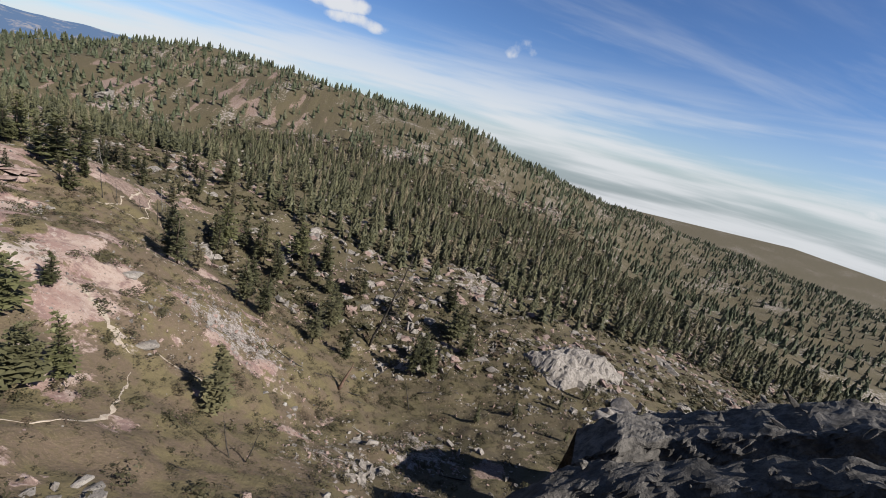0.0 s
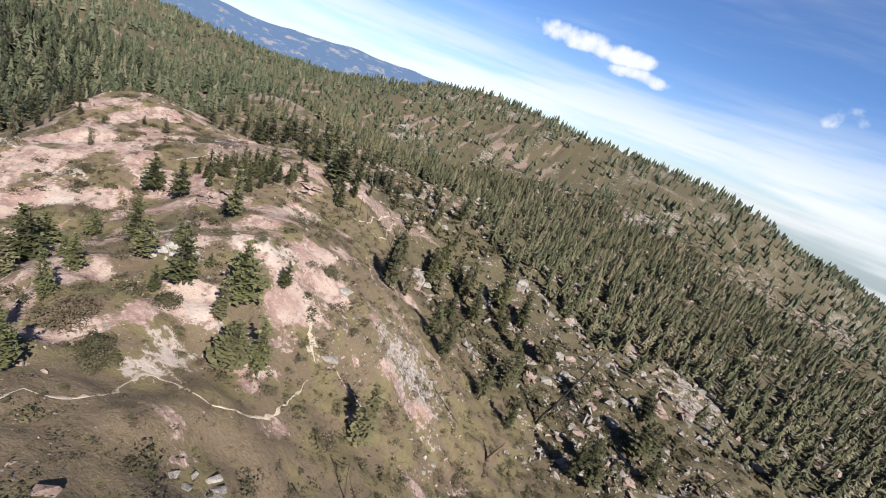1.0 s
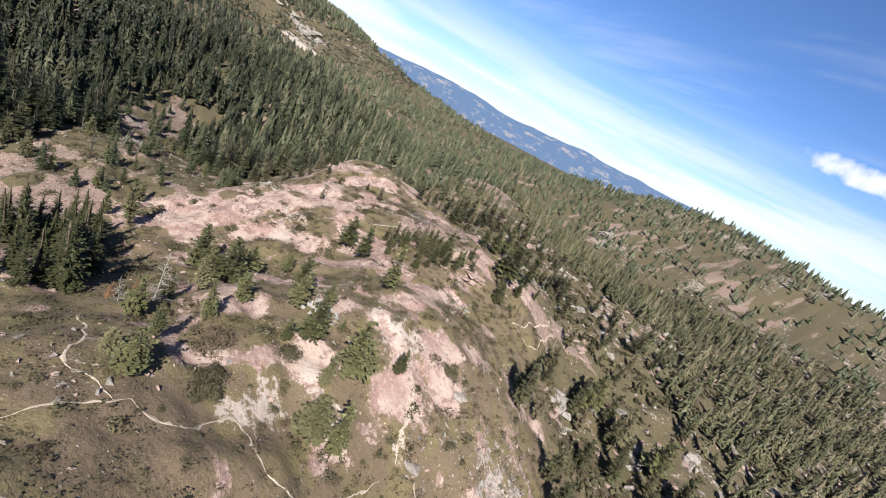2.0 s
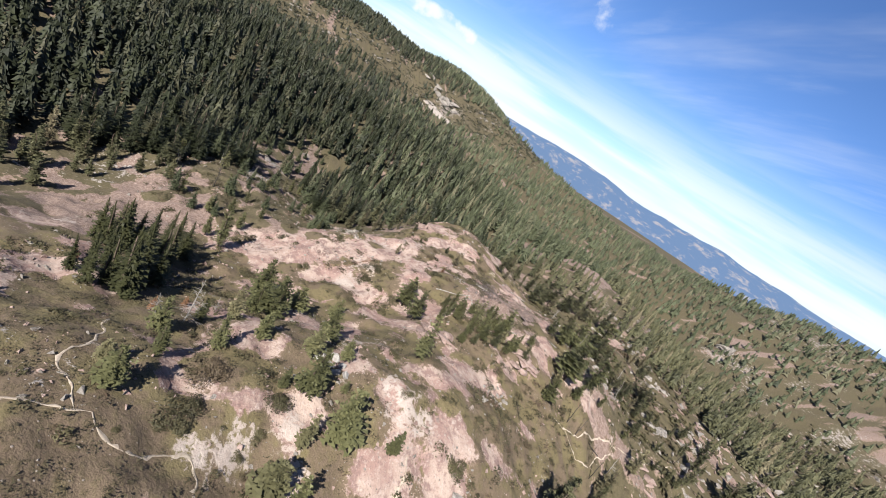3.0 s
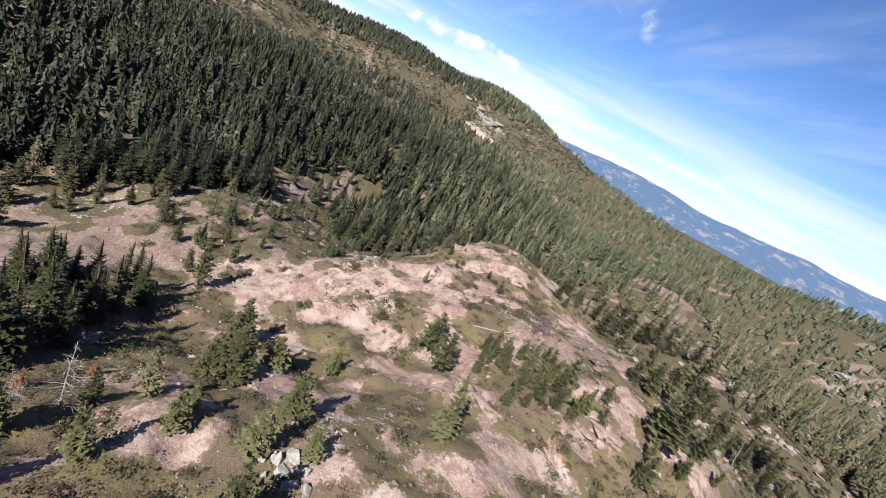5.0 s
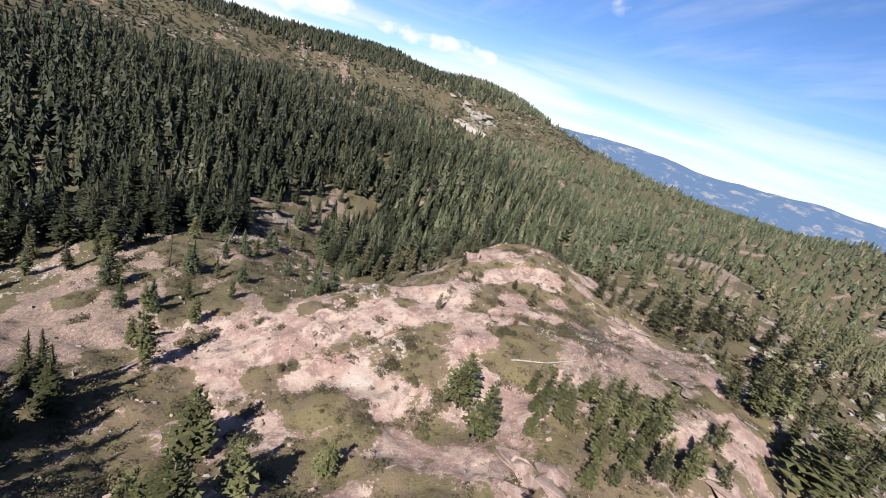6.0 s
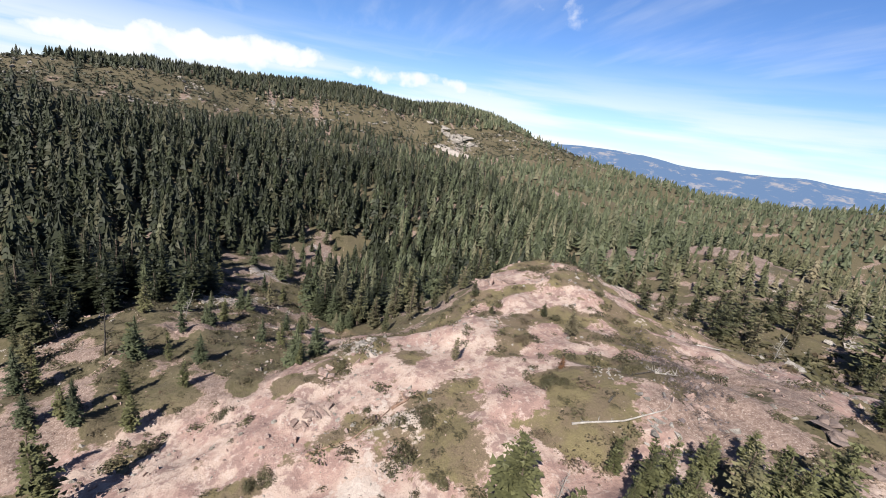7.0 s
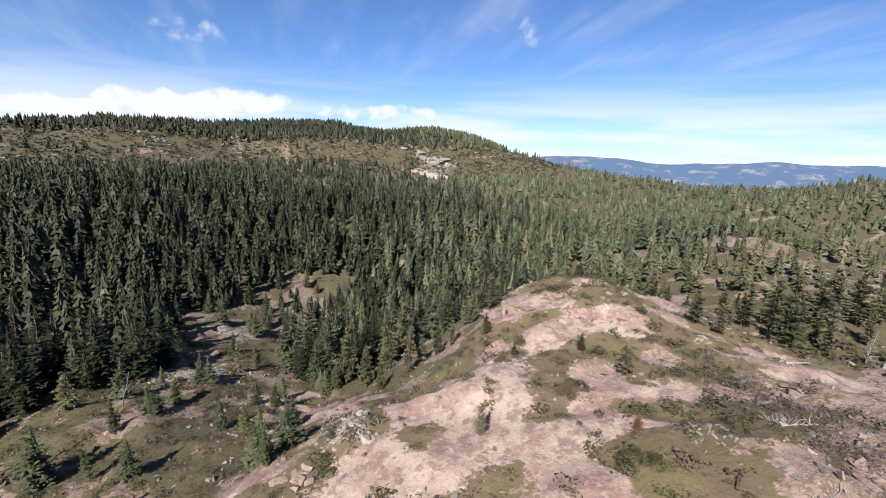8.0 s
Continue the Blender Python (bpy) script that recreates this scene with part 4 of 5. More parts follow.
    shapes = [layered_crown(800 + k, 4, 7, 0.2 + 0.025 * k, 0.02) for k in range(7)]
    n = len(x)
    t = 9.0 * (0.55 + 0.7 * r.rand(n))
    # the skyline of the western hill is thick with trees
    bx, by = -560 - 260 * r.rand(9000), -330 + 720 * r.rand(9000)
    z = ground_z(bx, by, False)
    some = (z > 66) & (np.hypot(bx + 40, by - 50) < 820)
    x, y = np.concatenate([x, bx[some][:3200]]), np.concatenate([y, by[some][:3200]])
    n = len(x)
    t = 8.5 * (0.5 + 0.75 * r.rand(n))
    rows, light = np.stack([x, y, t, t, r.rand(n) * 6.28, r.rand(n)], 1), lighter(x, y)
    strewn("far_forest", shapes, rows[~light], SHADED_FOREST, "distant dark fir forest over the hills", "forest")
    strewn("far_mixed_forest", shapes, rows[light], MIXED, "distant grey-green conifer forest over the hills", "forest")
    # woods on the plain far to the east
    away, turn = 1250 + 2600 * r.rand(9000) ** 0.8, np.radians(28 + 64 * r.rand(9000))
    x, y, t = away * np.sin(turn) - 40, away * np.cos(turn) + 50, 10.0 + 6.0 * r.rand(9000)
    strewn("plain_forest", [layered_crown(850 + k, 3, 6, 0.34, 0.02) for k in range(5)], np.stack([x, y, t * 1.3, t, r.rand(9000) * 6.28, r.rand(9000)], 1), MIXED, "distant conifer woods over the eastern plain", "forest")
    # low brush and pale rocks on the open hill
    bx, by = -400 - 330 * r.rand(16000), -330 + 760 * r.rand(16000)
    some = r.rand(16000) < brush(bx, by)
    bx, by = bx[some][:8000], by[some][:8000]
    n = len(bx)
    size = 1.4 + 2.6 * r.rand(n) ** 2
    strewn("hill_brush", [dome_shape(830 + k, 11, 0.6, 0.8, 0.36) for k in range(5)], np.stack([bx, by, size, size * 0.8, r.rand(n) * 6.28, r.rand(n)], 1), BRUSH, "grey-green brush on the open hillside", "brush")


def woodland_floor():
    """Brush and pale broken rock between the trees of the northern slopes."""
    r = np.random.RandomState(58)
    n = 26000
    x, y = -130 + 360 * r.rand(n), 96 + 330 * r.rand(n) ** 1.3
    patch = fbm(x + 11, y + 5, 22, 3)
    open_wood = (smooth(-120, -175, x + 0.25 * y) < 0.5) & (~inside(x, y, CLEARING) | (x > -42) & (y > 108 - 0.25 * x))
    keep = open_wood & (r.rand(n) < 0.2 + 0.7 * smooth(0.42, 0.6, patch))
    bx, by = x[keep][:9000], y[keep][:9000]
    n = len(bx)
    size = 0.8 + 1.9 * r.rand(n) ** 2
    strewn("woodland_brush", [dome_shape(860 + k, 13, 0.6, 0.8, 0.34) for k in range(6)], np.stack([bx, by, size * 1.3, size * 0.75, r.rand(n) * 6.28, r.rand(n)], 1), SHRUB, "olive and brown brush between woodland trees", "brush")
    keep = open_wood & (r.rand(len(x)) < 0.12 + 0.7 * smooth(0.5, 0.36, patch))
    bx, by = x[keep][:7000], y[keep][:7000]
    n = len(bx)
    size = 0.6 + 2.6 * r.rand(n) ** 3
    shapes = [mesh_arrays(rock_shape(20 + k, 9)) for k in range(6)]
    rows = np.stack([bx, by, size * 1.5, size * 0.8, r.rand(n) * 6.28, r.rand(n)], 1)
    strewn("woodland_rocks", shapes, rows[: n // 2], STONE, "pale broken rocks on the woodland floor", "stones")
    strewn("woodland_red_rocks", shapes, rows[n // 2:], RED_STONE, "reddish broken rocks on the woodland floor", "stones")


woods()
CREST_PINES = (
    (-86.4, 86.2), (-81.4, 85.2), (-81.9, 87.5), (-81.3, 91.3), (-81.1, 96.1), (-69.9, 85.7), (-70.8, 88.9), (-68.4, 88.9), (-72.8, 95.0), (-69.8, 95.2),
    (-67.3, 95.6), (-70.8, 101.0), (-72.1, 105.4), (-75.7, 95.8), (-83.7, 120.4), (-105.8, 161.0), (-101.0, 166.3), (-99.9, 166.6), (-80.1, 122.8), (-73.4, 121.6),
    (-71.9, 126.6), (-70.5, 131.9), (-74.6, 140.2), (-70.2, 121.3), (-63.2, 120.2), (-65.2, 133.0), (-87.8, 160.1), (-60.2, 143.1), (-75.3, 89.2), (-76.2, 95.1),
    (-77.9, 86.1), (-80.7, 83.5), (-63.3, 111.1), (-64.2, 121.7), (-75.7, 125.0),
)
plant(pine_kinds(5, 900, "small olive pine among red rock on the crest", 0.3), [(x, y, 3.6 + 3.2 * rng.rand()) for x, y in CREST_PINES], "pines on the crest")
SLOPE_PINES = (
    (-18.9, 134.2), (-2.6, 129.2), (-32.0, 131.6), (-23.5, 123.3), (-38.0, 136.9), (-11.3, 139.1), (-19.5, 99.5), (0.6, 114.9), (-35.6, 132.0), (-25.8, 139.3),
    (-8.3, 133.9), (-17.5, 129.6), (-43.4, 123.2), (-30.5, 142.2), (-46.9, 129.4), (-4.4, 142.6), (-21.2, 142.7), (5.7, 128.7), (25.1, 96.7), (37.7, 106.0), (19.5, 121.6),
)
DARK_SLOPE = tuple((-40 + 90 * r_flank.rand(), 96 + 34 * r_flank.rand()) for _ in range(15))
plant(pine_kinds(4, 950, "full dark olive pine on the stony slope", 0.3, WOODS), [(x, y, 8.0 + 5.0 * rng.rand()) for x, y in SLOPE_PINES + DARK_SLOPE], "pines on the slope")

EAST_PINES = ((55.2, 83.3), (64.6, 88.8), (74.7, 80.5), (50.9, 71.2), (85.5, 86.9), (43.2, 80.9), (80.7, 70.1), (79.8, 96.5), (33.4, 78.0), (83.3, 74.0), (60.7, 65.6), (71.9, 70.1))
plant(pine_kinds(3, 970, "thin grey-green pine on the burnt slope", 0.2, WOODS), [(x, y, 3.5 + 3.5 * rng.rand()) for x, y in EAST_PINES], "thin pines on the burnt slope")

# ---- dead trees ----


def snag_thing(seed, wood, label, thick=0.016, limbs=26, reach=0.16, low=0.25, name="dead_tree"):
    """A dead tree, 1 high: a bare tapered trunk and broken limbs."""
    r = np.random.RandomState(seed)
    root = new(name)
    zs = np.linspace(-0.02, 1.0, 8)
    bend = np.cumsum(r.randn(8, 2) * 0.006, 0)
    bend[:2] = 0
    spine = np.stack([bend[:, 0], bend[:, 1], zs], 1)
    under("trunk", tri_mesh("trunk", *tube(spine, thick * (1.08 - zs) ** 0.8 + 0.0015, 7), wood, flat=False), root)
    for k in range(limbs):
        out = []
        z = low + (0.97 - low) * r.rand()
        a = r.rand() * 6.283
        size = reach * (1.1 - z) * (0.4 + r.rand())
        p = np.array((np.interp(z, zs, bend[:, 0]), np.interp(z, zs, bend[:, 1]), z))
        way = np.array((math.cos(a), math.sin(a), -0.15 + 0.5 * r.rand()))
        q = p + way * size * 0.55
        e = q + (way + np.array((0, 0, 0.35 * (r.rand() - 0.3))) + 0.3 * r.randn(3)) * size * 0.45
        out.append(tube([p, q, e], [thick * 0.42, thick * 0.28, thick * 0.12], 4))
        for _ in range(4):
            out.append(tube([q, q + (way * 0.5 + r.randn(3) * 0.4) * size * 0.45], [thick * 0.2, thick * 0.08], 3))
        under("limb", tri_mesh("limb", *joined(out), wood), root)
    return tagged(root, label, "dead tree")


def set_snag(root, x, y, tall, wide=1.0, lean=(0, 0)):
    root.matrix_basis = pose(x, y, base_at(x, y, 0.1), lean[0], lean[1], 0) @ Matrix.Diagonal((tall * wide, tall * wide, tall, 1))


set_snag(snag_thing(1, CHAR, "tall burnt tree trunk with bare twigs", 0.0105, 34, 0.17, 0.3), 10.8, 108.6, 29.0, 1.0, (1, 11))
set_snag(snag_thing(2, CHAR, "thin burnt sapling leaning on the slope", 0.014, 12, 0.12), -8.7, 44.8, 5.6, 1.0, (-4, -10))
set_snag(snag_thing(3, CHAR, "thin burnt sapling beside another", 0.014, 12, 0.14), -6.9, 45.0, 5.4, 1.0, (3, 14))
set_snag(snag_thing(4, REDWOOD, "broken reddish trunk stump standing in heath", 0.07, 4, 0.12, 0.4), 3.9, 83.9, 7.0, 0.8, (2, 18))
for seed, x, y, tall in ((5, -54.6, 29.5, 8.6), (6, -55.0, 25.6, 4.4), (7, -63.0, 33.5, 3.4), (9, -115.1, 148.8, 6.5), (10, -85.3, 79.6, 4.6)):
    set_snag(snag_thing(seed, SILVER, "silver-grey dead tree with broken limbs", 0.011, 46, 0.28, 0.08), x, y, tall, 1.0, (rng.randn() * 4, rng.randn() * 4))
set_snag(snag_thing(8, CHAR, "dark dead pine with short broken limbs", 0.014, 30, 0.2, 0.2), -136.1, 23.9, 10.0, 1.0, (3, -2))
first = snag_thing(12, SILVER, "bleached dead pine standing among live trees", 0.011, 20, 0.2, 0.15)
set_snag(first, -80.0, 129.0, 8.0)
r_snag = np.random.RandomState(77)
for x, y in ((-109.8, 172.4), (-87.0, 163.0), (-74.0, 149.5), (-107.1, 178.0), (-91.0, 181.1), (-128.0, 195.2), (-153.7, 31.9), (-161.2, 22.1), (-148.9, 11.4), (-201.5, 23.8), (-65.7, 156.3), (-50.3, 131.5), (-32.6, 144.3), (1.6, 145.2), (27.3, 125.0), (-12.9, 151.4), (-177.9, 21.8)):
    m = pose(x, y, base_at(x, y, 0.1), r_snag.randn() * 6, r_snag.randn() * 6, r_snag.rand() * 360)
    tall = 4.5 + 4 * r_snag.rand()
    copy_thing(first, m).matrix_basis = m @ Matrix.Diagonal((tall, tall, tall, 1))

pole = snag_thing(14, CHAR, "burnt pole standing on the stony slope", 0.014, 9, 0.12, 0.3)
set_snag(pole, 52.0, 64.0, 6.0)
BURNT_POLES = [(51, 113.5), (61.5, 98.7), (63.7, 87.4), (96, 129), (108, 143), (138, 153), (30, 96), (74, 112), (20, 84)]
BURNT_POLES += [(-60 + 170 * r_snag.rand(), 112 + 90 * r_snag.rand()) for _ in range(46)]
for x, y in BURNT_POLES:
    m = pose(x, y, base_at(x, y, 0.1), r_snag.randn() * 9, r_snag.randn() * 9, r_snag.rand() * 360)
    tall = 4 + 5 * r_snag.rand()
    copy_thing(pole, m).matrix_basis = m @ Matrix.Diagonal((tall, tall, tall, 1))


def fallen_log(points, thick, wood, label, stubs=7, seed=0):
    r = np.random.RandomState(seed)
    pts = []
    for (ax, ay), (bx, by) in zip(points, points[1:]):
        for s in np.linspace(0, 1, 5)[: 5 if (bx, by) == points[-1] else 4]:
            x, y = ax + (bx - ax) * s, ay + (by - ay) * s
            pts.append((x, y, base_at(x, y) + thick * 0.55))
    pts = np.array(pts)
    share = np.linspace(0, 1, len(pts))
    pts[:, 2] = 0.25 * pts[:, 2] + 0.75 * (pts[0, 2] + (pts[-1, 2] - pts[0, 2]) * share) + 0.03 * thick * r.randn(len(pts))
    pts[:, :2] += r.randn(len(pts), 2) * thick * 0.2
    middle = pts[0].copy()
    root = new("fallen_log")
    root.location = middle
    shape = tube(pts - middle, np.linspace(thick, thick * 0.4, len(pts)), 8)
    under("trunk", tri_mesh("trunk", *shape, wood, flat=False), root)
    for k in range(stubs):
        p = (pts[r.randint(1, len(pts))] - middle) + r.randn(3) * 0.02
        way = np.array((*(r.randn(2)), 0.3 + r.rand()))
        way /= np.linalg.norm(way)
        size = thick * (2 + 2.5 * r.rand())
        q = p + way * size
        stub = tube([p, q, q + (way + r.randn(3) * 0.5) * size * 0.5], [thick * 0.3, thick * 0.2, thick * 0.08], 4)
        under("branch", tri_mesh("branch", *stub, wood), root)
    return tagged(root, label, "log")


fallen_log([(-92.6, 85.2), (-90.9, 90.5), (-90.2, 95.0)], 0.15, SILVER, "long bleached log lying across the crest", 9, 41)
fallen_log([(-102.4, 56.7), (-102.6, 61.9), (-106.3, 67.3)], 0.17, REDWOOD, "long grey-brown fallen trunk on bare soil", 6, 1)
fallen_log([(-106.3, 67.5), (-107.1, 70.1)], 0.28, REDWOOD, "rotting stump end with torn roots", 9, 2)
fallen_log([(-93.9, 90.6), (-98.5, 97.5), (-97.3, 99.5)], 0.14, CHAR, "dark fallen trunk with torn roots", 5, 4)
fallen_log([(-97.1, 99.6), (-96.5, 102.4)], 0.14, SILVER, "twisted silver roots of a fallen tree", 22, 5)
fallen_log([(-97.1, 100.2), (-99.0, 100.1)], 0.13, SILVER, "bleached root stump on red gravel", 16, 6)
fallen_log([(5.9, 88.0), (-3.0, 83.3), (-11.3, 84.1)], 0.2, CHAR, "charred log lying across the slope", 5, 7)
fallen_log([(-13.4, 39.9), (-6.7, 37.5)], 0.1, CHAR, "thin burnt pole lying in heath", 3, 8)
fallen_log([(-110.9, 122.2), (-120.0, 154.5)], 0.16, SILVER, "bleached log behind the crest", 8, 9)
fallen_log([(22.5, 90.3), (31.8, 90.4)], 0.18, CHAR, "burnt log among stones", 4, 10)
fallen_log([(12.6, 96.1), (18.4, 102.8)], 0.18, CHAR, "burnt log beside a pine", 4, 11)
r_log = np.random.RandomState(31)
for k in range(34):
    zone = ((-150, 45, 26, 24), (-70, 128, 22, 14), (-195, 42, 26, 10), (10, 72, 22, 14))[k % 4]
    x, y = zone[0] + r_log.randn() * zone[2] * 0.5, zone[1] + r_log.randn() * zone[3] * 0.5
    a, size = r_log.rand() * 6.28, 1.5 + 3.5 * r_log.rand()
    fallen_log([(x, y), (x + size * math.cos(a), y + size * math.sin(a))], 0.06 + 0.1 * r_log.rand(), (SILVER, REDWOOD, CHAR)[k % 3], ("bleached branch lying on gravel", "brown fallen branch on stony soil", "charred branch on the ground")[k % 3], 4, 60 + k)

# ---- shrubs ----
SHRUBS = (
    (-35.5, 33.0, 3.2), (-39.3, 43.4, 3.4), (-35.9, 72.9, 3.2), (-98.3, 68.4, 4.0), (-43.7, 62.9, 1.5), (-41.0, 34.8, 3.6), (-34.9, 42.0, 2.0), (-48.0, 98.2, 2.3),
    (-33.0, 31.4, 3.2), (-102.6, 70.6, 2.6), (-114.4, 45.7, 2.3), (-100.5, 86.8, 2.7), (-119.9, 62.6, 2.4), (-101.0, 52.4, 2.0), (-113.9, 89.6, 2.2), (-99.8, 98.4, 2.2),
    (-107.3, 64.5, 1.3), (-91.8, 70.2, 2.2), (-25.3, 68.5, 1.8), (-98.6, 87.9, 1.8), (-117.8, 62.2, 2.3), (-131.3, 92.8, 2.0), (-84.1, 47.3, 3.8), (-92.2, 39.3, 3.8),
    (-84.8, 62.3, 2.4), (-100.2, 51.1, 1.8), (-30.1, 27.3, 0.9), (-31.9, 40.0, 1.5), (-30.3, 41.5, 1.3), (-24.7, 18.4, 1.1),
)


def shrub_thing(seed):
    root = new("shrub")
    under("foliage", tri_mesh("foliage", *dome_shape(seed, 1300, 0.62, 0.75, 0.045), SHRUB, np.zeros(3900)), root)
    r = np.random.RandomState(seed)
    for k in range(5):
        a = r.rand() * 6.28
        shape = tube([(0, 0, -0.05), (0.3 * math.cos(a), 0.3 * math.sin(a), 0.3 + 0.3 * r.rand())], [0.025, 0.008], 4)
        under("stem", tri_mesh("stem", *shape, BARK), root)
    return tagged(root, "rounded olive green shrub on bare stony soil", "shrub")


plant([shrub_thing(40 + k) for k in range(5)], [(x, y, t * 0.72) for x, y, t in SHRUBS], "shrubs on the ridge", 3, 1.25)
dry = tree_thing("fir_tree", conifer_crown(71, 14, 8, 0.34, 0.06), trunk_shape(71, 0.03), DRY, BARK, "small dead fir with rust-red needles")
dry.matrix_basis = pose(-103.5, 90.0, base_at(-103.5, 90.0, 0.1)) @ Matrix.Diagonal((2.2, 2.2, 2.2, 1))
for x, y, t in ((-63.5, 28.8, 2.4), (-57.3, 25.0, 3.0), (-66.5, 11.9, 2.6)):
    m = pose(x, y, base_at(x, y, 0.1), 0, 0, x * 40)
    copy_thing(dry, m).matrix_basis = m @ Matrix.Diagonal((t, t, t, 1))


def heath():
    """Low tussocks and twiggy mats, joined."""
    r = np.random.RandomState(52)
    n = 80000
    x, y = -175 + 235 * r.rand(n), 8 + 140 * r.rand(n)
    bare = bareness(x, y)
    keep = (r.rand(n) < smooth(0.44, 0.3, bare) * 0.8 + 0.02) & (spots(x, y, SANDY) < 0.6)
    x, y = x[keep][:13000], y[keep][:13000]
    n = len(x)
    shapes = [dome_shape(80 + k, 30, 0.6, 0.6, 0.1) for k in range(6)]
    size = 0.4 + 0.75 * r.rand(n) ** 2
    strewn("heath", shapes, np.stack([x, y, size * 1.7, size * 0.36, r.rand(n) * 6.28, r.rand(n)], 1), HEATH, "low olive and brown heath tussocks over the ridge", "heath")

    # knee-high bushes, in drifts
    n = 44000
    x, y = -290 + 440 * r.rand(n), 4 + 125 * r.rand(n)
    drift = smooth(0.5, 0.62, fbm(x + 140, y, 9, 3)) + 0.5 * smooth(0.5, 0.3, bareness(x, y)) + 0.22 * smooth(-105, -125, x) * smooth(75, 60, y)
    keep = (r.rand(n) < (0.3 * drift + 0.02) * (1 - 0.85 * smooth(-45, -35, x) * smooth(48, 40, y))) & (tree_cover(x, y) < 0.3)
    x, y = x[keep][:3600], y[keep][:3600]
    n = len(x)
    size = 0.6 + 1.3 * r.rand(n) ** 1.8
    shapes = [dome_shape(90 + k, 105, 0.6, 0.8, 0.088) for k in range(6)]
    strewn("low_bushes", shapes, np.stack([x, y, size * 1.35, size * 0.8, r.rand(n) * 6.28, r.rand(n)], 1), SHRUB, "knee-high olive and brown bushes over the ridge", "bushes")


heath()

# ---- rocks ----
ROCKS = [rock_shape(k) for k in range(10)]


def boulder(x, y, size, mat, label, tall=0.7, turn=0.0, tilt=(0, 0), seed=0, sink=0.25, name="boulder", group="", long=1.0):
    me = ROCKS[seed % 10].copy()
    me.materials.clear()
    me.materials.append(mat)
    ob = new(name, me)
    ob.matrix_basis = pose(x, y, base_at(x, y) + size * tall * (0.35 - sink), tilt[0], tilt[1], turn) @ Matrix.Diagonal((size * long, size, size * tall * 1.4, 1))
    return tagged(ob, label, "rock", group)


boulder(-23.9, 60.1, 2.7, STONE, "large rounded grey boulder beside the footpath", 0.55, 30, seed=1)
boulder(-20.5, 75.1, 1.8, WHITE_STONE, "flat pale boulder on bare soil", 0.5, 70, seed=2)
boulder(-32.3, 74.3, 3.4, STONE, "broad grey rock slab in pink soil", 0.3, 20, seed=3)
r_rock = np.random.RandomState(9)
for k, (x, y) in enumerate(((-51.2, 50.4), (-50.1, 50.2), (-47.4, 49.2), (-46.5, 51.6), (-48.2, 52.9), (-49.2, 50.1), (-47.8, 50.9), (-49.3, 51.6), (-46.2, 53.2), (-49.4, 48.7))):
    boulder(x, y, 0.8 + 1.0 * r_rock.rand(), WHITE_STONE, "bright white broken rock in a heap", 0.7, r_rock.rand() * 360, (r_rock.randn() * 15, r_rock.randn() * 15), k, 0.15, group="heap of white rocks")
for k in range(42):
    cx, cy, rx, ry = ((-4.5, 66, 5, 5), (14.5, 44, 5, 3.5), (6, 38, 7, 4), (-54, 86, 4, 5), (-130, 68, 9, 6), (22, 62, 12, 8))[k % 6]
    size = 0.5 + 1.1 * r_rock.rand() ** 2
    boulder(cx + r_rock.randn() * rx * 0.6, cy + r_rock.randn() * ry * 0.6, size, (STONE, WHITE_STONE, STONE, RED_STONE)[(k // 6) % 4], "loose angular grey boulder on the slope" if (k // 6) % 4 != 3 else "loose reddish boulder on the slope", 0.65, r_rock.rand() * 360, (r_rock.randn() * 12, r_rock.randn() * 12), k, 0.2)
for k in range(60):
    u, v = r_rock.randn() * 3.6, r_rock.randn() * 1.9
    boulder(-97 + 0.85 * 1.8 * u + 0.5 * v, 103.5 - 0.5 * 1.8 * u + 0.8 * v, 0.25 + 0.6 * r_rock.rand() ** 2.5, (RUBBLE, DARK_SHADED_STONE, RUBBLE, RED_STONE)[k % 4], "dark angular block in a rubble patch", 0.5 + 0.5 * r_rock.rand(), r_rock.rand() * 360, (r_rock.rand() * 360, r_rock.rand() * 360), k, 0.3, group="rubble on the crest", long=1.0 + 0.7 * r_rock.rand())
boulder(-19.4, 20.4, 1.4, RED_STONE, "rust-red rock in green heath", 0.8, 40, seed=4)


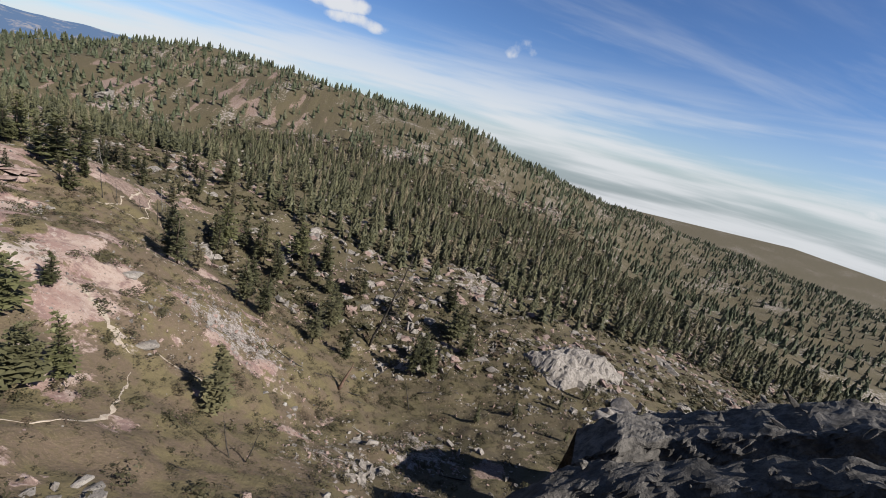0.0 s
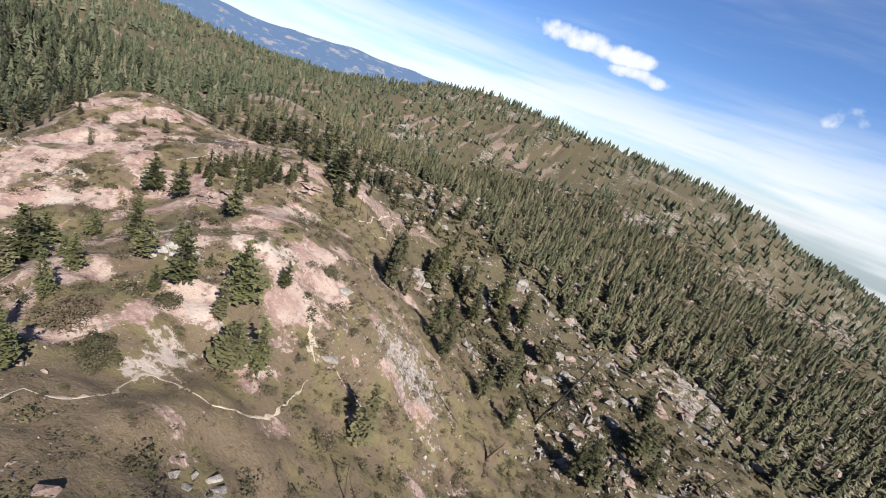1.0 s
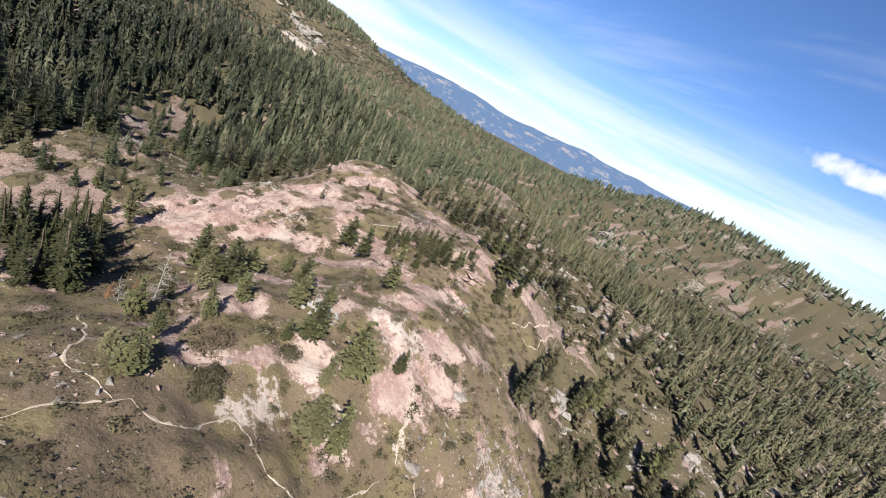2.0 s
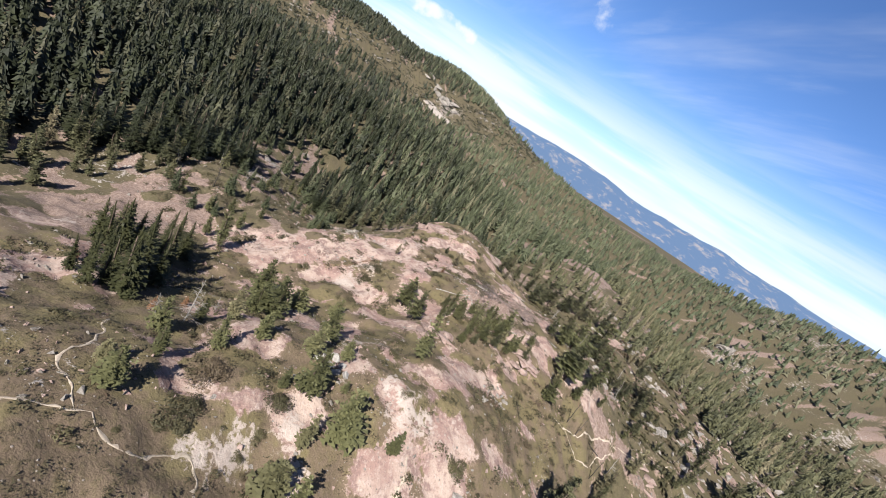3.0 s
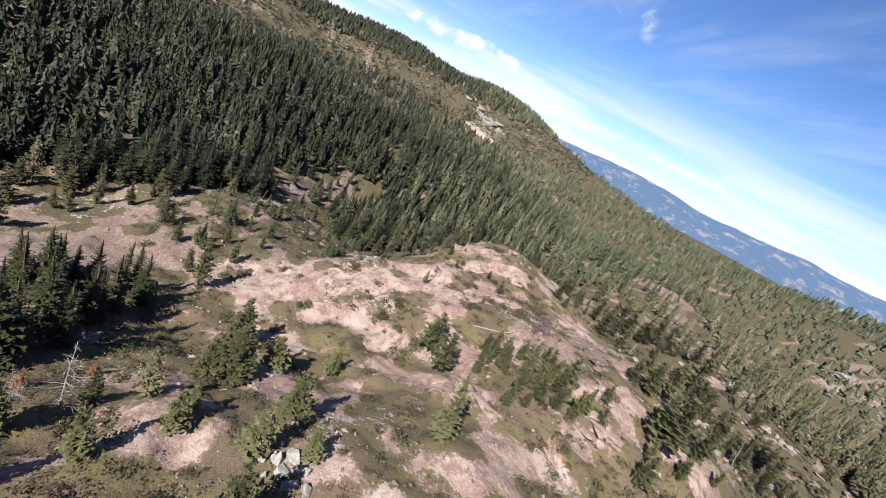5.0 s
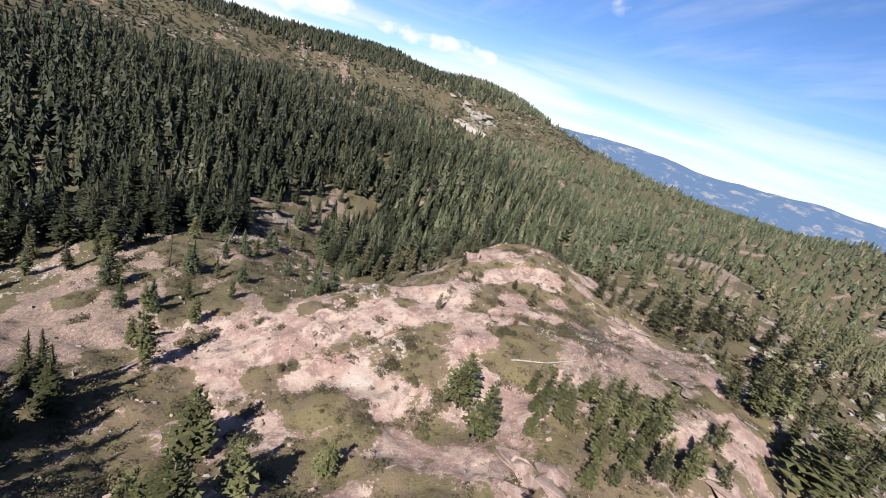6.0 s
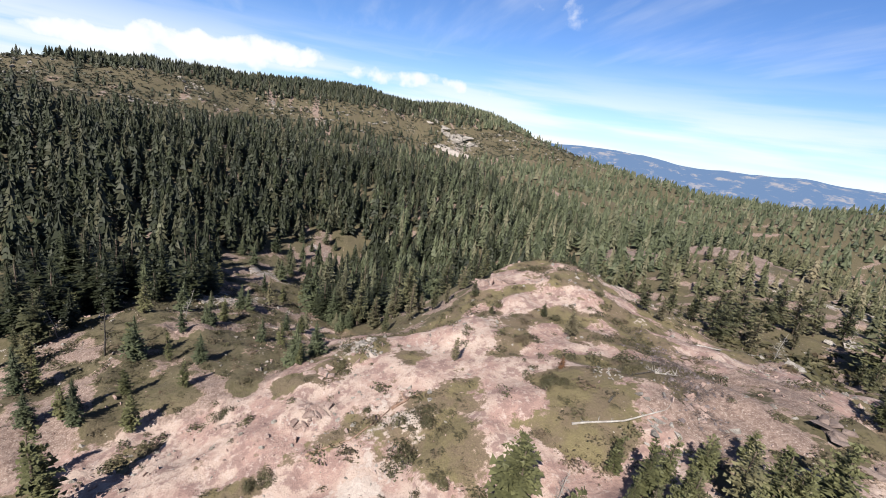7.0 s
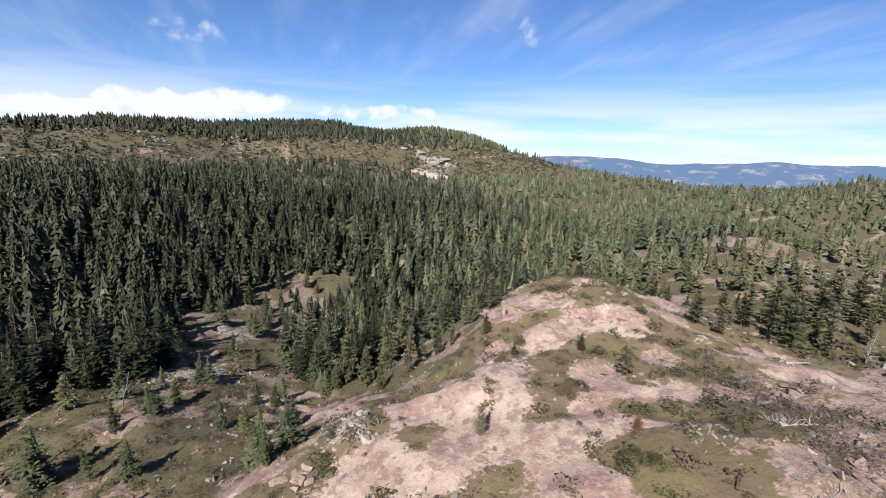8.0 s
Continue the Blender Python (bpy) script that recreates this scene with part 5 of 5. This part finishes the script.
def outcrop(x, y, long, wide, tall, turn, mat, label, seed, steps=3.0, sink=1.0, detail=46):
    """A ledge of bedrock: a humped sheet cut by joints, with steep broken sides."""
    r = np.random.RandomState(seed)
    u, v = np.meshgrid(np.linspace(-1, 1, detail), np.linspace(-1, 1, detail))
    side = np.clip(1.0 - np.maximum(np.abs(u) ** 2.6, np.abs(v) ** 2.6) - 0.35 * np.abs(u * v) + 0.35 * (fbm(u * 3 + seed, v * 3, 1.0, 3) - 0.5), -0.5, 1)
    body = np.sign(side) * np.abs(side) ** 0.55
    joint = fbm(u * 4.0 + seed * 3, v * long / wide * 0.6 + u, 0.8, 3)
    rough = min(tall, 4.0)
    z = tall * body * 0.78 + rough * 0.5 * (np.floor(joint * steps * 2) / (steps * 2) - 0.4) + rough * 0.18 * (fbm(u * 9, v * 9 + seed, 1, 3) - 0.5)
    c, s = math.cos(radians(turn)), math.sin(radians(turn))
    px, py = x + u * long / 2 * c - v * wide / 2 * s, y + u * long / 2 * s + v * wide / 2 * c
    z += min(tall, 3.0) * 0.6 * (fbm(px + py, py - px, 3.2, 5) - 0.5)
    ground = ground_z(px, py)
    rim = (np.abs(u) > 0.96) | (np.abs(v) > 0.96) | (side < 0)
    pz = np.where(rim, np.minimum(ground - sink * 0.3, ground + z), ground + z - 0.1 * tall)
    verts = np.stack([px - x, py - y, pz - base_at(x, y)], -1).reshape(-1, 3)
    k = (np.arange(detail - 1) + detail * np.arange(detail - 1)[:, None]).ravel()
    tris = np.concatenate([np.stack([k, k + 1, k + 1 + detail], 1), np.stack([k, k + 1 + detail, k + detail], 1)])
    ob = new("rock_outcrop", tri_mesh("rock_outcrop", verts, tris, mat))
    ob.location = (x, y, base_at(x, y))
    return tagged(ob, label, "rock")


def block_outcrop(x, y, long, wide, tall, turn, mat, label, seed, count=12, block=2.2):
    """Jointed bedrock: angular blocks, set close, that stand out of the ground."""
    r = np.random.RandomState(seed)
    root = new("rock_outcrop")
    z0 = base_at(x, y)
    root.location = (x, y, z0)
    shared = []
    for k in range(5):
        me = ROCKS[(seed + k) % 10].copy()
        me.materials.clear()
        me.materials.append(mat)
        shared.append(me)
    c, s = math.cos(radians(turn)), math.sin(radians(turn))
    for k in range(count):
        a, far = r.rand() * 6.283, r.rand() ** 0.6
        u, v = far * math.cos(a) * long / 2, far * math.sin(a) * wide / 2
        px, py = x + u * c - v * s, y + u * s + v * c
        size = block * (0.55 + 0.8 * r.rand())
        up = tall * (0.45 + 0.6 * r.rand()) * (1.1 - 0.65 * far)
        ob = under("block", shared[k % 5], root)
        ob.matrix_basis = pose(px - x, py - y, base_at(px, py) - z0 + up * 0.12, r.randn() * 7, r.randn() * 7, turn + (r.rand() < 0.3) * 90 + r.randn() * 12) @ Matrix.Diagonal((size * 1.5, size, up * 1.7, 1))
    return tagged(root, label, "rock")


outcrop(69.0, 103.8, 30, 17, 7.0, 20, STONE, "whale-backed grey granite outcrop above the slope", 1)
block_outcrop(83.4, 83.8, 46, 10, 6.0, 5, STONE, "jagged grey rock spine along the slope", 2, 34, 5.0)
block_outcrop(102.7, 83.4, 36, 12, 5.0, -8, STONE, "broken grey rock ledge among pines", 3, 24, 5.0)
block_outcrop(70.7, 98.7, 26, 8, 3.5, 20, STONE, "broken grey blocks below a granite back", 23, 16, 3.2)
block_outcrop(-69.1, 78.7, 8, 6, 1.9, 25, RED_STONE, "blocky red rock outcrop with cracked faces", 4, 13, 2.6)
block_outcrop(-66.2, 101.4, 8, 6, 1.6, 60, RED_STONE, "red rock slab broken at its edge", 5, 10, 2.8)
block_outcrop(-82.4, 110.1, 6.5, 2.2, 1.0, -35, KNOLL, "tilted brown rock slab with an overhang", 6, 7, 1.6)
block_outcrop(-75.4, 107.9, 5, 3.0, 1.1, 20, KNOLL, "brown split rock on the crest", 7, 7, 1.5)
block_outcrop(-16.6, 30.0, 5.0, 3.0, 0.6, 30, STONE, "low grey ledge breaking through heath", 8, 9, 1.3)
block_outcrop(-12.2, 26.0, 4.0, 2.6, 0.7, 80, STONE, "rough grey ledge in heath", 9, 8, 1.2)
block_outcrop(-108.6, 57.2, 2.6, 8.0, 0.9, 25, RED_STONE, "cracked red rock step in pink soil", 10, 9, 1.6)
block_outcrop(-144.3, 97.2, 8, 6, 2.6, 10, RED_STONE, "small red rock knob at the forest edge", 11, 9, 3.2)
block_outcrop(-54.6, 90.1, 6, 5, 0.5, 40, STONE, "broken pale slabs on the crest", 14, 22, 0.9)
# the dark stone colour stands in for a shaded hollow
block_outcrop(14.4, 41.6, 9, 6, 2.8, 30, DARK_SHADED_STONE, "broken rock with a hollow's shade in its dark colour", 15, 14, 2.4)
block_outcrop(8.7, 54.6, 9, 5, 1.2, 60, STONE, "grey rubble ledge on the slope", 16, 20, 1.2)
block_outcrop(-87.5, 92.9, 6, 4, 0.4, 0, STONE, "flat grey scree patch on red gravel", 17, 16, 0.8)
block_outcrop(-99.6, 94.4, 5, 3.5, 0.3, 0, STONE, "flat pale rock patch in heath", 18, 34, 0.45)
block_outcrop(-125.0, 65.7, 12, 6, 0.7, 20, STONE, "broken pale rock shelf below the crest", 24, 36, 1.0)
block_outcrop(-116.9, 60.2, 7, 5, 0.6, 60, RED_STONE, "low cracked red rock in gravel", 25, 10, 1.5)
block_outcrop(-104.0, 113.5, 9, 6, 0.8, -40, RED_STONE, "low red rock ribs along the crest", 19, 10, 2.2)
block_outcrop(-108.5, 56.8, 5, 3, 0.5, 0, RED_STONE, "low broken red bedrock in pink soil", 60, 13, 0.9)
block_outcrop(-92.0, 48.8, 6, 4, 0.5, 40, RED_STONE, "low broken red bedrock in pink soil", 61, 12, 0.9)
block_outcrop(-77.5, 102.9, 7, 3, 0.5, 80, RED_STONE, "low broken red bedrock in pink soil", 62, 12, 0.9)
block_outcrop(-104.8, 106.8, 5, 4, 0.5, 120, RED_STONE, "low broken red bedrock in pink soil", 63, 11, 0.9)
block_outcrop(-89.4, 99.6, 6, 3, 0.5, 160, RED_STONE, "low broken red bedrock in pink soil", 64, 11, 0.9)
block_outcrop(-57.2, 77.4, 7, 4, 0.5, 200, RED_STONE, "low broken red bedrock in pink soil", 65, 11, 0.9)
block_outcrop(-111.5, 47.4, 5, 3, 0.5, 240, RED_STONE, "low broken red bedrock in pink soil", 66, 13, 0.9)
block_outcrop(-41.1, 67.4, 6, 4, 0.5, 280, RED_STONE, "low broken red bedrock in pink soil", 67, 11, 0.9)
block_outcrop(-121.3, 64.7, 7, 3, 0.5, 320, RED_STONE, "low broken red bedrock in pink soil", 68, 12, 0.9)
outcrop(-224.5, 199.4, 34, 18, 3.6, 35, KNOLL, "rounded reddish bare knoll beyond the ridge", 12)
outcrop(-209.1, 243.4, 36, 18, 4.6, 40, KNOLL, "broad reddish bare knoll among trees", 13)
block_outcrop(-206.9, 422.1, 16, 11, 9, 30, STONE, "pale pointed rock rising over trees", 22, 5, 9.0)
outcrop(-559.8, 213.7, 46, 20, 2.0, 35, SCREE, "pale pinkish scree scar on the far hillside", 26)
block_outcrop(-616.8, 225.3, 90, 26, 9, 30, STONE, "craggy pale cliffs near the hilltop", 21, 26, 9.0)
for k, (x, y) in enumerate(((-38, 130), (-52, 150), (-20, 145), (15, 128), (40, 135), (-10, 165), (-70, 170), (30, 165), (60, 180), (-95, 195), (-40, 185), (5, 195), (-110, 230), (-60, 225), (80, 160), (-130, 270), (-20, 240), (50, 230))):
    block_outcrop(x, y, 7 + 6 * r_rock.rand(), 5 + 3 * r_rock.rand(), 1.2 + 1.4 * r_rock.rand(), r_rock.rand() * 180, (STONE, RED_STONE, STONE)[k % 3], "bare rock ledge in open woodland", 30 + k, 8, 3.0)


def crag(crest, face, top, back, label, seed):
    """A crag, shade put into its dark colour, along a crest of x, y, z points: a steep face, a tilted top and a broken
    back.
    """
    r = np.random.RandomState(seed)
    crest = np.array(crest, float)
    along = np.concatenate([[0], np.cumsum(np.linalg.norm(np.diff(crest[:, :2], axis=0), axis=1))])
    s = np.arange(0, along[-1], 0.45)
    line = np.stack([np.interp(s, along, crest[:, k]) for k in range(3)], 1)
    way = np.array((crest[-1, 0] - crest[0, 0], crest[-1, 1] - crest[0, 1]))
    way /= np.linalg.norm(way)
    out = np.array((way[1], -way[0]))
    if out @ np.array((-0.8, -0.6)) < 0:
        out = -out
    root = new("crag")
    x0, y0 = crest[:, 0].mean(), crest[:, 1].mean()
    z0 = base_at(x0, y0)
    root.location = (x0, y0, z0)

    def sheet(name, offs):
        rows = []
        for v in offs:
            if v < 0:
                off, drop = -v * face, (-v) ** 1.3
            elif v <= 1:
                off, drop = -v * top, 0.0
            else:
                off, drop = -top - (v - 1) * back, (v - 1) ** 0.8
            px, py = line[:, 0] + out[0] * off, line[:, 1] + out[1] * off
            low = ground_z(px, py) - 1.0
            high = line[:, 2] - (0.16 * top * v if 0 < v <= 1 else 0.16 * top if v > 1 else 0)
            pz = high + (low - high) * drop
            crack = fbm(s * 0.9 + pz * 0.35 + seed, pz * 1.6 - s * 0.5, 2.4, 4) - 0.5
            shelf = np.floor((pz + 1.2 * fbm(s + seed, pz * 0, 5.0, 2)) / 1.7) * 1.7 - pz
            push = (2.4 * crack + 0.35 * shelf) * (drop < 1)
            lift = 1.5 * (fbm(px * 1.2 + seed, py * 1.2, 2.6, 4) - 0.5) * (drop < 0.9)
            rows.append(np.stack([px + out[0] * push - x0, py + out[1] * push - y0, pz + lift - z0], 1))
        verts, n = np.concatenate(rows), len(s)
        tris = []
        for k in range(len(offs) - 1):
            i = np.arange(n - 1) + k * n
            tris += [np.stack([i, i + 1, i + 1 + n], 1), np.stack([i, i + 1 + n, i + n], 1)]
        under(name, tri_mesh(name, verts, np.concatenate(tris), DARK_SHADED_STONE), root)

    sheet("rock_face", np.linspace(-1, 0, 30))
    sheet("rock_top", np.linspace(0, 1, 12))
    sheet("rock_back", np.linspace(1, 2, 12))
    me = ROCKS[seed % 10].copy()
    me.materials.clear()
    me.materials.append(DARK_SHADED_STONE)
    for k in range(18):
        p = line[r.randint(len(line))]
        off = -r.rand() * top
        size = 0.5 + 1.3 * r.rand() ** 2
        under("block", me, root).matrix_basis = pose(p[0] + out[0] * off - x0, p[1] + out[1] * off - y0, p[2] - z0 - 0.1, r.randn() * 14, r.randn() * 14, r.rand() * 360) @ Matrix.Diagonal((size * 1.5, size, size * 0.6, 1))
    return tagged(root, label, "rock")


crag([(31.8, 42.3, 24.6), (35.6, 40.4, 29.5), (42.6, 40.7, 29.7), (46.8, 38.2, 32.9), (52.1, 34.1, 37.5), (55.4, 31.2, 40.8), (59.8, 24.4, 44.6)], 4.0, 9.0, 12.0, "rock crag above the slope with shade in its dark colour", 51)
crag([(16.8, 31.8, 25.8), (20.9, 30.9, 30.1), (26.1, 30.3, 33.1), (31.4, 26.3, 37.0), (35.1, 23.5, 40.2), (37.8, 20.6, 43.5), (39.3, 11.7, 46.5)], 6.0, 5.0, 6.0, "cracked rock ledge, shade in its dark colour, with a sunlit top", 52)


def scatter_stones():
    r = np.random.RandomState(63)
    n = 90000
    x, y = -180 + 240 * r.rand(n), 5 + 150 * r.rand(n)
    rock = spots(x, y, ROCKY) * 0.9 + spots(x, y, SANDY) * 0.3 + (fbm(x - 70, y, 16, 4) - 0.5) * 1.2 + 0.15 - 0.3 * spots(x, y, MATS)
    keep = r.rand(n) < np.clip(rock, 0.02, 1) * 0.5
    x, y = x[keep][:17000], y[keep][:17000]
    n = len(x)
    shapes = [mesh_arrays(rock_shape(20 + k, 9)) for k in range(6)]
    size = 0.22 + 0.9 * r.rand(n) ** 3.5
    half = n // 2
    rows = np.stack([x, y, size, size * (0.6 + 0.5 * r.rand(n)), r.rand(n) * 6.28, r.rand(n)], 1)
    strewn("loose_stones", shapes, rows[:half], STONE, "loose grey stones over the ridge", "stones")
    strewn("red_stones", shapes, rows[half:], RED_STONE, "loose reddish stones over the ridge", "stones")


scatter_stones()


def rubble():
    r = np.random.RandomState(65)
    n = 620
    u, v = 1.2 * r.randn(n) * 5.0, r.randn(n) * 1.7
    x, y = -100 + 0.85 * 1.5 * u + 0.5 * v, 105 - 0.5 * 1.5 * u + 0.85 * v
    size = 0.15 + 0.42 * r.rand(n) ** 2
    shapes = [mesh_arrays(rock_shape(20 + k, 9)) for k in range(6)]
    strewn("dark_rubble", shapes, np.stack([x, y, size * 1.2, size * 1.1, r.rand(n) * 6.28, r.rand(n)], 1), RUBBLE, "dark mauve rubble spilling along the crest", "stones")

    n = 170
    u, v = r.randn(n) * 8.5, r.randn(n) * 1.5
    size = 0.5 + 0.9 * r.rand(n) ** 2
    strewn("dead_brush", [dome_shape(95 + k, 90, 0.7, 0.7, 0.06) for k in range(4)], np.stack([-100 + 0.85 * u + 0.5 * v, 105 - 0.5 * u + 0.85 * v, size * 1.4, size * 0.7, r.rand(n) * 6.28, r.rand(n)], 1), DEAD_TWIGS, "dead grey-brown brush along the crest", "brush")


rubble()


def hill_rocks():
    r = np.random.RandomState(64)
    x, y = -400 - 320 * r.rand(9000), -330 + 760 * r.rand(9000)
    keep = r.rand(9000) < brush(x, y) * smooth(0.46, 0.6, fbm(x, y, 28, 3)) * 0.8
    x, y = x[keep], y[keep]
    n = len(x)
    shapes = [mesh_arrays(rock_shape(20 + k, 9)) for k in range(6)]
    size = 1.2 + 3.2 * r.rand(n) ** 3
    strewn("hill_rocks", shapes, np.stack([x, y, size * 1.4, size * 0.9, r.rand(n) * 6.28, r.rand(n)], 1), STONE, "pale rocks strewn over the far hillside", "stones")
    n = 4500
    x, y = 5 + 150 * r.rand(n), 35 + 85 * r.rand(n)
    keep = (tree_cover(x, y) < 0.1) & (r.rand(n) < smooth(0.4, 0.6, fbm(x, y, 12, 3)))
    x, y = x[keep], y[keep]
    n = len(x)
    size = 0.5 + 1.6 * r.rand(n) ** 4
    strewn("slope_rocks", shapes, np.stack([x, y, size * 1.3, size, r.rand(n) * 6.28, r.rand(n)], 1), STONE, "loose grey rocks on the burnt slope", "stones")


hill_rocks()
woodland_floor()

# ---- footpaths ----


def footpath(points, wide, label, seed):
    """A trodden strip laid close on the ground, with uneven edges."""
    r = np.random.RandomState(seed)
    pts = [np.array(points[0], float)]
    for a, b in zip(points, points[1:]):
        a, b = np.array(a, float), np.array(b, float)
        count = max(2, int(np.linalg.norm(b - a) / 0.5))
        pts += [a + (b - a) * s for s in np.linspace(0, 1, count + 1)[1:]]
    pts = np.array(pts)
    for _ in range(6):
        pts[1:-1] = (pts[:-2] + 2 * pts[1:-1] + pts[2:]) / 4
    way = np.gradient(pts, axis=0)
    way /= np.linalg.norm(way, axis=1)[:, None] + 1e-9
    side = np.stack([-way[:, 1], way[:, 0]], 1)
    s = np.arange(len(pts)) * 0.5
    ends = smooth(0, 3, np.minimum(s, s[-1] - s))
    pts = pts + side * (ends * ((fbm(s, s * 0 + seed, 5.0, 3) - 0.5) * 2.6 + (fbm(s + 60, s * 0 + seed, 1.6, 2) - 0.5) * 0.8))[:, None]
    rows = []
    for k, across in enumerate((-1, -0.4, 0.4, 1)):
        w = wide * 0.6 * np.clip(3.4 * fbm(s * 1.6 + 40 * (k > 1), s * 0 + seed, 1.3, 3) - 0.95 + 0.25 * r.randn(len(s)), 0.12, 1.9) * (0.25 + 0.75 * smooth(0, 2, np.minimum(s, s[-1] - s)))
        p = pts + side * (across * w)[:, None]
        rows.append(np.stack([p[:, 0], p[:, 1], facet_z(p[:, 0], p[:, 1]) + (0.06 if abs(across) < 1 else 0.02)], 1))
    verts, n = np.concatenate(rows), len(pts)
    tris = []
    for k in range(3):
        i = np.arange(n - 1) + k * n
        tris += [np.stack([i, i + 1, i + 1 + n], 1), np.stack([i, i + 1 + n, i + n], 1)]
    return tagged(new("footpath", tri_mesh("footpath", verts, np.concatenate(tris), TRAIL, flat=False)), label, "path", kind="structure")

for k, (bends, wide, label) in enumerate(FOOTPATHS):
    footpath(bends, wide, label, k + 1)
